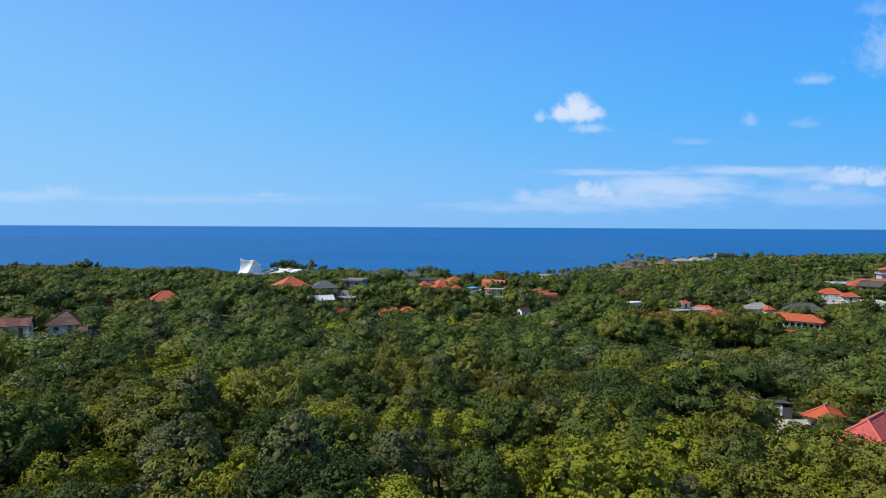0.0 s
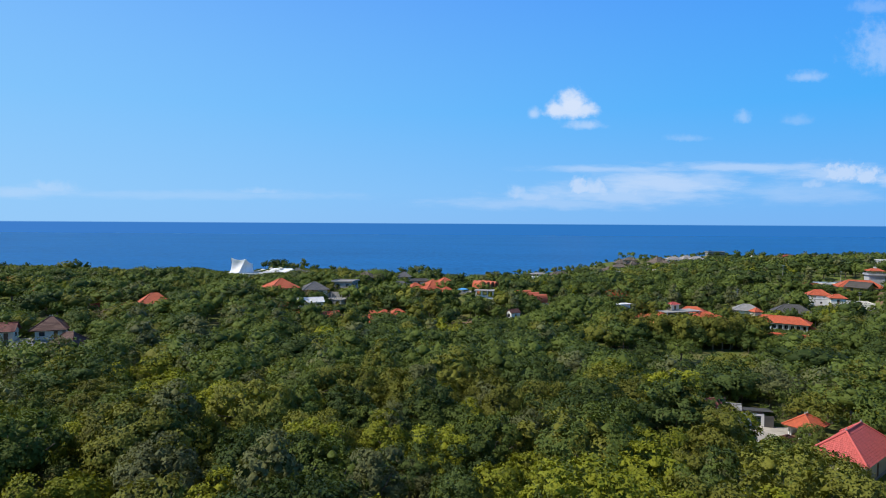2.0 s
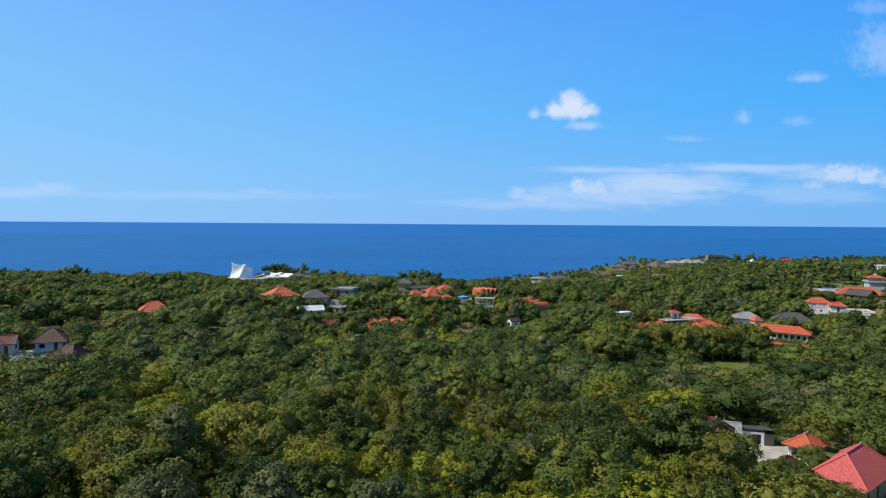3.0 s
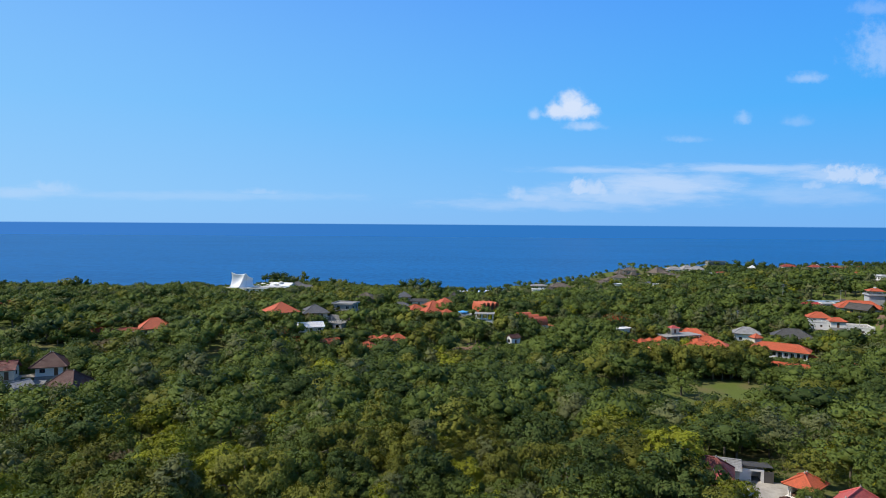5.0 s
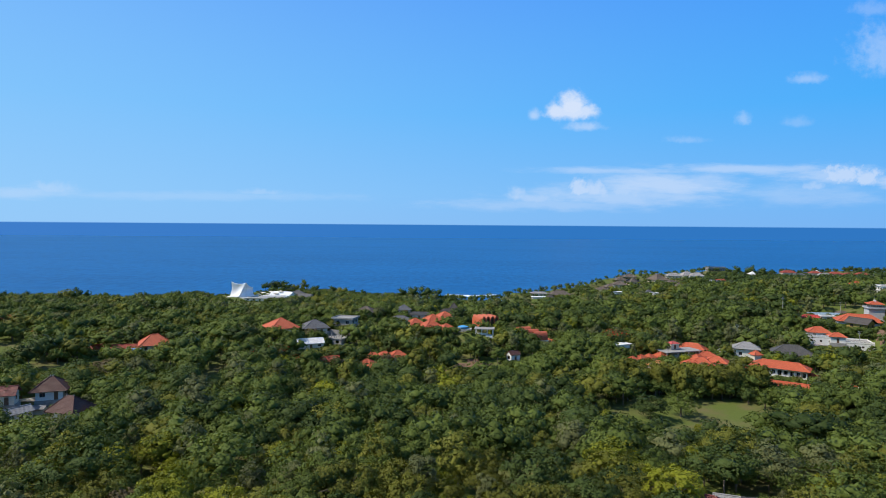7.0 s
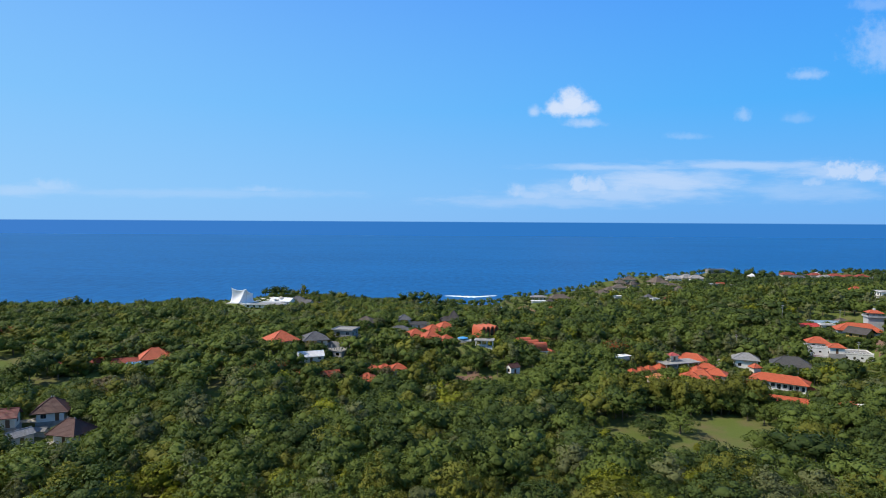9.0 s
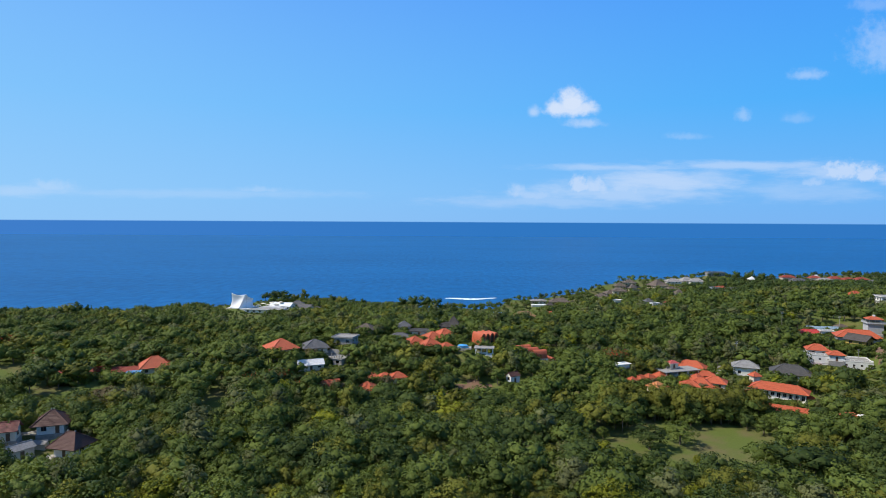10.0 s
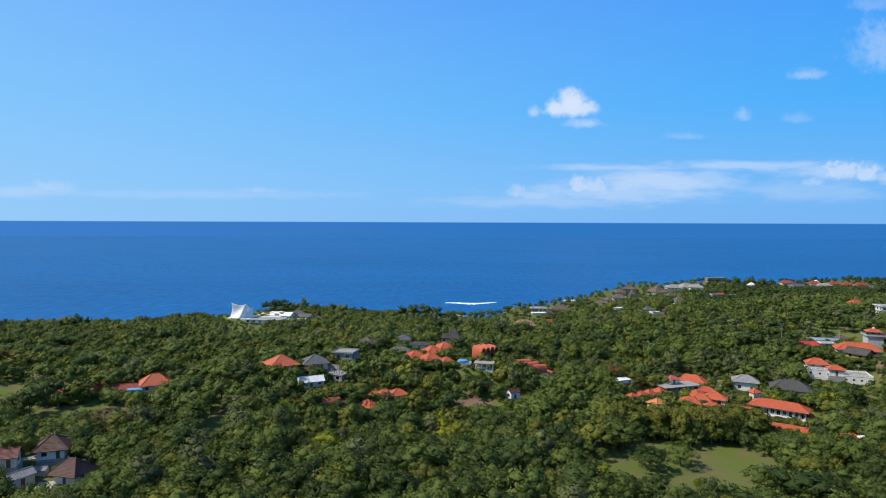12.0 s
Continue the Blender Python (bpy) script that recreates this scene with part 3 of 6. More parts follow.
def block(label, x, y, z, turn, w, d, h, wall, storeys=1, slab=True, windows=1):
    """A flat-roofed building with storeys, windows, a roof slab and a parapet."""
    thing = base("flat_roofed_building", label, "building", x, y, z, turn)
    SITES.append((x, y, z, max(w, d) / 2 + 0.5))
    NO_TREES.append((x, y, w / 2 + 0.8, d / 2 + 0.8, turn))
    part("foundation", boxes((-w / 2 - 0.1, w / 2 + 0.1, -d / 2 - 0.1, d / 2 + 0.1, -3.0, -0.004)), CONCRETE, thing)
    storey = h / storeys
    for k in range(storeys):
        level = openings(w, d, storeys, storey, windows if storey > 2.2 else 0)
        level = {s: [(c, wide * 1.25, 0.7, min(2.2, storey - 0.4)) for c, wide, _, _ in row] for s, row in level.items()}
        piece = part("wall", walls(w, d, storey - 0.2, level), wall, thing)
        piece.matrix_basis = pose(0, 0, k * storey)
        for s, row in level.items():
            for c, wide, sill, head in row:
                window(piece, w, d, s, c, wide, sill, head, PLASTER_GREY)
        e = 0.7 if slab else 0.0
        part("slab", boxes((-w / 2 - e, w / 2 + e, -d / 2 - e, d / 2 + e, (k + 1) * storey - 0.196, (k + 1) * storey)), CONCRETE if storey > 2.2 else wall, thing)
    if storey > 2.2:
        e = (0.7 if slab else 0.0) - 0.01
        part("parapet", walls(w + 2 * e, d + 2 * e, 0.45, {}, 0.15), wall, thing).matrix_basis = pose(0, 0, h + 0.002)
    return thing


def ruin(label, x, y, z, turn, w, d, h):
    """An unfinished concrete frame: slab, half-built walls and bare columns."""
    thing = base("unfinished_house", label, "building", x, y, z, turn)
    SITES.append((x, y, z, 6))
    NO_TREES.append((x, y, w / 2 + 1.5, d / 2 + 1.5, turn))
    part("foundation", boxes((-w / 2, w / 2, -d / 2, d / 2, -3, 0)), CONCRETE, thing)
    part("wall", walls(w, d, 2.7, {0: [(-3, 1.4, 0.9, 2.1), (0.4, 1.2, 0, 2.1), (3.4, 1.6, 0.9, 2.1)], 1: [(0, 1.5, 0.9, 2.1)]}), CONCRETE, thing)
    part("slab", boxes((-w / 2 - 0.3, w / 2 + 0.3, -d / 2 - 0.3, d / 2 + 0.3, 2.704, 2.9)), CONCRETE, thing)
    part("upper_wall", boxes((-w / 2, -w / 2 + 0.18, -d / 2, d / 2, 2.904, 4.6), (-w / 2 + 0.18, -0.6, d / 2 - 0.18, d / 2, 2.904, 5.2)), CONCRETE, thing)
    for k in range(5):
        for s in (-1, 1):
            part("column", boxes((0.2 + k * 1.25 - 0.14, 0.2 + k * 1.25 + 0.14, s * d * 0.42 - 0.14, s * d * 0.42 + 0.14, 2.904, 4.3 + 0.5 * ((k * 7 + s) % 3))), CONCRETE, thing)
    part("stair_block", boxes(*[(-w / 2 - 1.2, -w / 2 - 0.02, -d / 2 + k * 0.3, -d / 2 + (k + 1) * 0.3, -1, 0.18 * (k + 1)) for k in range(8)]), CONCRETE, thing)


def arch_profile(w, h, n=8):
    """Half width against height of a pointed vault."""
    pts = []
    for k in range(n + 1):
        s = k / n
        pts.append((w / 2 * math.cos(s * math.pi / 2) ** 0.72, h * math.sin(s * math.pi / 2) ** 0.92))
    return pts


def vault(label, x, y, z, turn, length, w, h):
    thing = base("vault_bungalow", label, "bungalow", x, y, z, turn, "vaulted bungalows")
    SITES.append((x, y, z, 4))
    NO_TREES.append((x, y, length / 2 + 0.8, w / 2 + 0.8, turn))
    right = arch_profile(w, h)
    rim = [(a, b) for a, b in right] + [(-a, b) for a, b in right[-2::-1]]
    bm = bmesh.new()
    uv = bm.loops.layers.uv.new("UVMap")
    run = 0.0
    for (y0, z0), (y1, z1) in zip(rim, rim[1:]):
        step = math.hypot(y1 - y0, z1 - z0)
        for t in (0.0, 0.22):
            k0, k1 = 1 - t / w * 2, 1 - t / w * 2
            f = bm.faces.new([bm.verts.new(p) for p in ((-length / 2, y0 * k0, z0 * k0), (length / 2, y0 * k0, z0 * k0), (length / 2, y1 * k1, z1 * k1), (-length / 2, y1 * k1, z1 * k1))])
            for loop, q in zip(f.loops, ((0, run), (length, run), (length, run + step), (0, run + step))):
                loop[uv].uv = q
        for e in (-length / 2, length / 2):
            f = bm.faces.new([bm.verts.new(p) for p in ((e, y0, z0), (e, y1, z1), (e, y1 * 0.88, z1 * 0.88), (e, y0 * 0.88, z0 * 0.88))])
        run += step
    part("roof", bm, ORANGE_TILE, thing)
    for e in (-1, 1):
        bm = bmesh.new()
        for q in (length / 2 - 0.9, length / 2 - 1.0):
            bm.faces.new([bm.verts.new((e * q, a * 0.86, b * 0.86)) for a, b in rim])
        end = part("end_wall", bm, TIMBER, thing, "dark glazed timber end wall")
        part("door", boxes((e * (length / 2 - 0.8) - 0.04, e * (length / 2 - 0.8) + 0.04, -0.55, 0.55, 0.02, 2.1)), GLASS, thing)
    part("plinth", boxes((-length / 2 - 0.4, length / 2 + 0.4, -w / 2 - 0.1, w / 2 + 0.1, -3, -0.004)), PLASTER_WHITE, thing)


def pool(label, x, y, z, turn, w, d):
    thing = base("swimming_pool", label, "pool", x, y, z, turn)
    SITES.append((x, y, z - 0.1, 5))
    NO_TREES.append((x, y, w / 2 + 1, d / 2 + 1, turn))
    part("rim", walls(w + 1.6, d + 1.6, 2.2, {}, 0.8), PAVING, thing).matrix_basis = pose(0, 0, -2.0)
    part("water", boxes((-w / 2 - 0.02, w / 2 + 0.02, -d / 2 - 0.02, d / 2 + 0.02, -1.5, 0.05)), POOL_WATER, thing, "turquoise pool water")


def parasol(label, x, y, z, turn, r, cloth=None):
    thing = base("parasol", label, "parasol", x, y, z, turn, "parasols")
    NO_TREES.append((x, y, r, r, 0))
    part("pole", rod((0, 0, -1.6), (0, 0, 2.3), 0.04), STEEL, thing)
    bm = bmesh.new()
    top = bm.verts.new((0, 0, 2.6))
    rim = [bm.verts.new((r * math.cos(k * math.pi / 4), r * math.sin(k * math.pi / 4), 2.0)) for k in range(8)]
    hem = [bm.verts.new((v.co.x, v.co.y, 1.84)) for v in rim]
    for k in range(8):
        bm.faces.new((top, rim[k], rim[(k + 1) % 8]))
        bm.faces.new((rim[k], hem[k], hem[(k + 1) % 8], rim[(k + 1) % 8]))
    part("canopy", bm, cloth or BLUE_CLOTH, thing)


def pergola(label, x, y, z, turn, w, d, h):
    thing = base("open_pavilion", label, "pavilion", x, y, z, turn)
    SITES.append((x, y, z, 4))
    NO_TREES.append((x, y, w / 2 + 0.6, d / 2 + 0.6, turn))
    part("floor_slab", boxes((-w / 2, w / 2, -d / 2, d / 2, -3, 0.1)), PLASTER_WHITE, thing)
    posts_at(thing, [(i * (w / 2 - 0.3), j * (d / 2 - 0.3)) for i in (-1, -0.33, 0.33, 1) for j in (-1, 1)], 0.1, h - 0.3, 0.14, PLASTER_WHITE, "column")
    part("roof_slab", boxes((-w / 2 - 0.4, w / 2 + 0.4, -d / 2 - 0.4, d / 2 + 0.4, h - 0.3, h)), CONCRETE, thing)
    part("counter", boxes((-w / 2 + 0.8, w / 2 - 2.5, -0.3, 0.4, 0.104, 1.05)), PLASTER_WHITE, thing)


def longhall(label, x, y, z, turn, w, d, eave, rise):
    """A long hall with a columned gallery along its front."""
    thing = base("long_hall", label, "building", x, y, z, turn)
    SITES.append((x, y, z, w / 2))
    NO_TREES.append((x, y - 1, w / 2 + 1.5, d / 2 + 2.5, turn))
    part("foundation", boxes((-w / 2 - 0.3, w / 2 + 0.3, -d / 2 - 0.3, d / 2 + 0.3, -3.2, 0.1)), PLASTER_WHITE, thing)
    deep, inner = d - 2.0, -d / 2 + 2.0
    holes = [((k + 0.5) * w / 9 - w / 2, 1.3, 0.8 if k % 2 else 0.0, 2.3) for k in range(9)]
    room = part("wall", walls(w - 0.6, deep, eave - 0.1, {0: holes}), PLASTER_WHITE, thing)
    room.matrix_basis = pose(0, 1.0, 0.104)
    for c, wide, sill, head in holes:
        window(room, w - 0.6, deep, 0, c, wide, sill, head, PLASTER_GREY)
    for k in range(10):
        c = (k / 9 - 0.5) * (w - 0.7)
        part("column", boxes((c - 0.17, c + 0.17, -d / 2 + 0.1, -d / 2 + 0.44, 0.104, eave - 0.35)), PLASTER_WHITE, thing)
    part("gallery_beam", boxes((-w / 2, w / 2, -d / 2, -d / 2 + 0.5, eave - 0.346, eave + 0.1)), PLASTER_WHITE, thing)
    part("balustrade", boxes((-w / 2 + 0.2, w / 2 - 0.2, -d / 2 + 0.2, -d / 2 + 0.3, 0.104, 0.85)), PLASTER_WHITE, thing)
    roof_on(thing, eave + 0.28, "hip", w, d, 0.9, rise, None, ORANGE_TILE)


def terrace(label, x, y, z, turn, w, d, h):
    """A stepped white building: a taller wing and a lower wing with a roof terrace."""
    thing = base("terrace_building", label, "building", x, y, z, turn)
    SITES.append((x, y, z, w / 2))
    NO_TREES.append((x, y, w / 2 + 0.8, d / 2 + 0.8, turn))
    part("foundation", boxes((-w / 2 - 0.1, w / 2 + 0.1, -d / 2 - 0.1, d / 2 + 0.1, -3.0, -0.004)), CONCRETE, thing)
    for name, x0, x1, depth, top in (("tall_wing", -w / 2, 1.0, d * 0.8, h), ("low_wing", 1.01, w / 2, d, h - 1.5)):
        wide, c = x1 - x0, (x0 + x1) / 2
        n = 4
        holes = {0: [((k + 0.5) * wide / n - wide / 2, 0.9, top - 1.9, top - 1.1) for k in range(n)], 3: [(0, 1.0, top - 1.9, top - 1.0)], 1: [(k * 2.4, 1.0, top - 1.9, top - 1.0) for k in (-1, 0, 1)]}
        low_row = [((k + 0.5) * wide / n - wide / 2, 1.2, top - 5.4, top - 4.0) for k in range(n)]
        lower = part(name, walls(wide, depth, top - 3.2, {0: low_row}), PLASTER_WHITE, thing)
        lower.matrix_basis = pose(c, 0, 0)
        for hc, hw, sill, head in low_row:
            window(lower, wide, depth, 0, hc, hw, sill, head, TIMBER)
        part("string_course", boxes((x0 - 0.08, x1 + 0.08, -depth / 2 - 0.12, depth / 2 + 0.1, top - 3.196, top - 3.0)), PLASTER_WHITE, thing)
        holes = {s: [(hc, hw, sill - top + 2.996, head - top + 2.996) for hc, hw, sill, head in row] for s, row in holes.items()}
        wing = part(name, walls(wide, depth, 2.796, holes), PLASTER_WHITE, thing)
        wing.matrix_basis = pose(c, 0, top - 2.996)
        for s, row in holes.items():
            for hc, hw, sill, head in row:
                window(wing, wide, depth, s, hc, hw, sill, head, TIMBER)
        part("roof_deck", boxes((x0, x1, -depth / 2, depth / 2, top - 0.196, top)), CONCRETE, thing, "stained grey concrete roof deck")
        part("parapet", walls(wide, depth, 0.5, {}, 0.16), PLASTER_WHITE, thing).matrix_basis = pose(c, 0, top + 0.003)
        for k in range(9):
            px = x0 + 0.15 + k * (wide - 0.3) / 8
            part("parapet_post", boxes((px - 0.12, px + 0.12, -depth / 2 - 0.02, -depth / 2 + 0.2, top + 0.506, top + 0.95)), PLASTER_WHITE, thing)
        part("parapet_rail", boxes((x0, x1, -depth / 2 - 0.01, -depth / 2 + 0.18, top + 0.954, top + 1.04)), PLASTER_WHITE, thing)
    part("porch_roof", boxes((-w / 2 - 0.6, -w / 2 + 6, -d / 2 - 0.6, -d * 0.4 - 0.004, 2.0, 2.2)), ORANGE_TILE, thing)
    posts_at(thing, [(-w / 2 - 0.3 + 1.5 * k, -d / 2 - 0.4) for k in range(5)], -2, 1.996, 0.12, PLASTER_WHITE, "porch_post")


def tower(label, x, y, z, turn, w, d, h):
    thing = block(label, x, y, z, turn, w, d, h, PLASTER_GREY, 1, True, 0)
    for k in range(3):
        part("string_course", boxes((-w / 2 - 0.06, w / 2 + 0.06, -d / 2 - 0.06, -d / 2 - 0.004, 2.4 + 2.6 * k, 2.6 + 2.6 * k)), PLASTER_WHITE, thing)
    posts_at(thing, [(i * (w / 2 - 0.9), j * (d / 2 - 0.9)) for i in (-1, 0, 1) for j in (-1, 1)], h + 0.01, h + 1.9, 0.15, PLASTER_WHITE, "column")
    part("railing", walls(w + 1.0, d + 1.0, 0.5, {}, 0.06), STEEL, thing).matrix_basis = pose(0, 0, h + 0.47)
    roof_on(thing, h + 2.0, "hip", w - 1.6, d - 1.6, 0.8, 1.4, 1.4, ORANGE_TILE)
    part("lantern", boxes((-0.5, 0.5, -0.5, 0.5, h + 3.3, h + 4.1)), PLASTER_WHITE, thing)
    part("mast", rod((0, 0, h + 4.1), (0, 0, h + 5.6), 0.05), STEEL, thing)


def tent(label, x, y, z, turn, w, d, h):
    """A tall sail pavilion: four pulled-up peaks with sagging edges and inward-curved sides, on steel masts."""
    thing = base("sail_pavilion", label, "tent", x, y, z, turn)
    SITES.append((x, y, z, 9))
    NO_TREES.append((x, y - 1, w / 2 + 2, d / 2 + 3, turn))
    top, foot = [(-0.44, -0.5, 1.0), (0.42, -0.5, 0.93), (0.40, 0.5, 0.56), (-0.40, 0.5, 0.60)], [(-0.50, -0.60), (0.10, -0.78), (0.62, 0.15), (-0.48, 0.62)]
    n = 14
    for k in range(4):
        (ax, ay, ah), (bx, by, bh) = top[k], top[(k + 1) % 4]
        (cx, cy), (ex, ey) = foot[k], foot[(k + 1) % 4]
        bm = bmesh.new()
        grid = []
        for i in range(n + 1):
            s = i / n
            sag = 4 * s * (1 - s)
            row = []
            for j in range(n + 1):
                v = j / n
                k2 = v ** 1.9
                px = (cx + (ex - cx) * s) * (1 - v) + (ax + (bx - ax) * s) * v
                py = (cy + (ey - cy) * s) * (1 - v) + (ay + (by - ay) * s) * v
                pull = 1 - 0.26 * math.sin(math.pi * v) * (0.4 + 0.6 * sag)
                hz = (ah + (bh - ah) * s) * h * v * (1 - 0.13 * sag * k2)
                row.append(bm.verts.new((px * pull * w, py * pull * d, hz + 0.05)))
            grid.append(row)
        for i in range(n):
            for j in range(n):
                bm.faces.new((grid[i][j], grid[i + 1][j], grid[i + 1][j + 1], grid[i][j + 1]))
        panel = part("fabric_panel", bm, SAIL, thing, smooth=True)
        thick = panel.modifiers.new("thickness", "SOLIDIFY")
        thick.thickness = 0.04
        part("mast", rod((ax * w * 0.9, ay * d * 0.9, -2), (ax * w, ay * d, ah * h + 0.3), 0.14, 0.08, 8), STEEL, thing)
    part("deck", boxes((-w * 0.62, w * 0.62, -d * 0.75, d * 0.75, -3, 0.04)), PLASTER_WHITE, thing)


def palm(x, y, z, h):
    thing = base("palm_tree", "tall coconut palm with a slender grey trunk", "palm", x, y, z, group="palms")
    bm = bmesh.new()
    lean = random.uniform(-0.8, 0.8)
    last = Vector((0, 0, -3))
    for k in range(1, 7):
        p = Vector((lean * (k / 6) ** 2, 0.2 * k / 6, h * k / 6 - 0.5))
        tube(bm, last, p, 0.2 - 0.012 * k, 0.19 - 0.012 * k, 7)
        last = p
    part("trunk", bm, PALE_BARK, thing)
    for k in range(13):
        a = k * 2.4
        bm = bmesh.new()
        rise = 0.9 - 0.12 * k
        prev = None
        for j in range(8):
            s = j / 7
            c = last + Vector((math.cos(a), math.sin(a), 0)) * 3.2 * s * (1 - 0.15 * s) + Vector((0, 0, rise * 1.6 * s - 2.6 * s * s))
            side = Vector((-math.sin(a), math.cos(a), 0)) * (0.55 * math.sin(math.pi * min(1, s * 0.85 + 0.12)) + 0.04)
            ring = [bm.verts.new(c - side - Vector((0, 0, 0.25))), bm.verts.new(c), bm.verts.new(c + side - Vector((0, 0, 0.25)))]
            if prev:
                bm.faces.new((prev[0], prev[1], ring[1], ring[0]))
                bm.faces.new((prev[1], prev[2], ring[2], ring[1]))
            prev = ring
        part("frond", bm, LEAVES[1], thing)


def power_pole(x, y, z, h):
    thing = base("power_pole", "grey concrete power pole with a steel crossarm", "pole", x, y, z, 20, "power poles")
    part("shaft", rod((0, 0, -3), (0, 0, h), 0.16, 0.1, 8), CONCRETE, thing)
    for k in range(2):
        arm = part("crossarm", boxes((-0.9, 0.9, -0.06, 0.06, h - 0.5 - k * 0.8, h - 0.38 - k * 0.8)), STEEL, thing)
        for i in (-0.8, 0.0, 0.8):
            part("insulator", rod((i, 0, h - 0.38 - k * 0.8), (i, 0, h - 0.18 - k * 0.8), 0.06, 0.04), PLASTER_WHITE, arm)


# ---------------------------------------------------------------- buildings
# walled compound near the drone
house("long hall with a pink-red tiled hipped roof and cream walls", 61.1, 88.9, 8.1, 39, 12.6, 6.4, 2.9, 3.3, tile=PINK_TILE, over=0.8, finials=True, close=True)
pavilion("open pavilion with an orange tiled roof on white posts", 60.8, 100.2, 8.5, 37, 4.6, 3.6, 2.4, 1.7)
house("low outbuilding with a dark brown tiled roof", 54.4, 94.6, 7.7, 39, 4.2, 3.0, 1.9, 1.3, tile=BROWN_TILE, over=0.4, windows=0)
house("family house with a weathered maroon tiled roof", 45.0, 101.2, 9.8, -25, 6.8, 4.6, 2.9, 2.3, tile=MAROON_TILE, over=0.6, finials=True)
house("small shrine house with a pink-red tiled roof", 44.2, 96.8, 10.0, -15, 3.2, 2.6, 2.6, 1.6, tile=PINK_TILE, over=0.5, finials=True)
shed("whitewashed store shed with a dark sheet roof", 54.9, 108.6, 8.5, -12, 5.4, 3.2, 2.4)
house("grey asbestos-roofed lean-to beside the store shed", 51.1, 107.6, 8.6, -20, 3.8, 3.4, 2.3, 1.3, tile=GREY_SHEET, roof="gable", over=0.4, windows=0)
tarp("pale blue plastic tarpaulin over a frame", 35.9, 96.5, 11.6, 10, 4.2, 3.0)
# compound on the slope with brown roofs
house("house with a weathered brown tiled pyramid roof", -106.7, 165.1, 12.5, 20, 6.4, 6, 2.4, 3.2, tile=BROWN_TILE, over=1.3, ridge=0.6, wall=PLASTER_WHITE, finials=True)
house("house with a weathered brown tiled roof and pale walls", -95.1, 154.4, 10.2, -12, 6.0, 5.3, 2.3, 3.3, tile=BROWN_TILE, over=1.3, ridge=2.2, wall=PLASTER_WHITE, finials=True)
house("white-walled house with a red-brown gabled roof", -113.4, 155.3, 13.5, 20, 6.5, 4.4, 2.4, 1.9, tile=MAROON_TILE, roof="gable", over=0.6)
house("white annex with a grey sheet gabled roof", -106.7, 151.4, 10.1, 60, 5.5, 3.6, 2.4, 1.2, tile=GREY_SHEET, roof="gable", over=0.4)
house("long low outhouse with a grey sheet roof", -107.0, 157.3, 9.7, 8, 6.5, 2.2, 1.9, 0.6, tile=GREY_SHEET, roof="gable", over=0.3, windows=0)
house("little kiosk with a pale grey pyramid roof", -100.3, 162.2, 8.6, 30, 2.6, 2.6, 2.4, 1.4, tile=GREY_SHEET, over=0.4, windows=0)
# houses among the trees on the western slope
house("house with an orange clay-tiled hipped roof, cream walls", -115.4, 242.7, 9.5, 28, 10, 9, 2.48, 3.6, over=0.9, ridge=2.4)
house("low wing with a rust-red tiled roof", -126.0, 241.7, 8.0, 14, 10, 5, 2.08, 1.5, tile=RED_TILE, roof="gable", over=0.6)
block("low blue-painted annex wall", -119.7, 238.6, 9.1, 14, 8, 2, 1.7, BLUE_PAINT)
house("small hut with a red tiled roof", -149.3, 238.6, 7.0, 8, 3.8, 2.8, 2.2, 1.2, tile=RED_TILE, roof="gable", over=0.4, windows=0)
house("small cottage with an orange gabled roof", -138.2, 241.7, 7.9, 24, 5, 3.4, 2, 1.5, tile=RED_TILE, roof="gable", over=0.5)
house("house with an orange clay-tiled hipped roof, half hidden by trees", -68.0, 255.0, 14.4, 32, 10.2, 10, 2.56, 3.7, over=1.2, ridge=0.3)
house("villa with a slate-grey pyramid roof", -56.4, 267.0, 12.5, 20, 9.6, 9.4, 2.56, 3, tile=SLATE_TILE, over=1.0, ridge=0.8)
block("two-storey bare concrete house with a flat hipped slab", -44.3, 277.0, 11.7, -15, 9, 7, 6.2, CONCRETE, 2, True)
ruin("unfinished bare concrete house with standing columns", -46.4, 262.0, 8.9, -25, 11, 7, 4.0)
house("low shed with a white sheet-metal roof", -54.1, 247.0, 9.9, 22, 10, 6, 2.08, 1.6, tile=WHITE_SHEET, roof="gable", over=0.5)
block("pale flat-roofed side building", -41.8, 281.0, 10.1, -15, 6, 5, 3.0, PLASTER_GREY, 1, False)
house("house with a brown-grey shingled hipped roof", -37.7, 298.0, 15.2, -15, 8, 7, 2.24, 2.6, tile=THATCH, over=0.9)
house("small villa with a grey hipped roof", -19.8, 310.0, 14.7, 10, 6, 5.5, 2.24, 2.3, tile=SLATE_TILE, over=0.6)
house("villa with a dark grey hipped roof", -21.0, 298.0, 11.4, 0, 9, 6.5, 2.24, 1.9, tile=SLATE_TILE, over=0.7)
house("long dark flat-pitched roof over a pavilion", -11.6, 306.0, 13.0, -6, 12, 6, 2.24, 1, tile=DARK_SHEET, over=0.5)
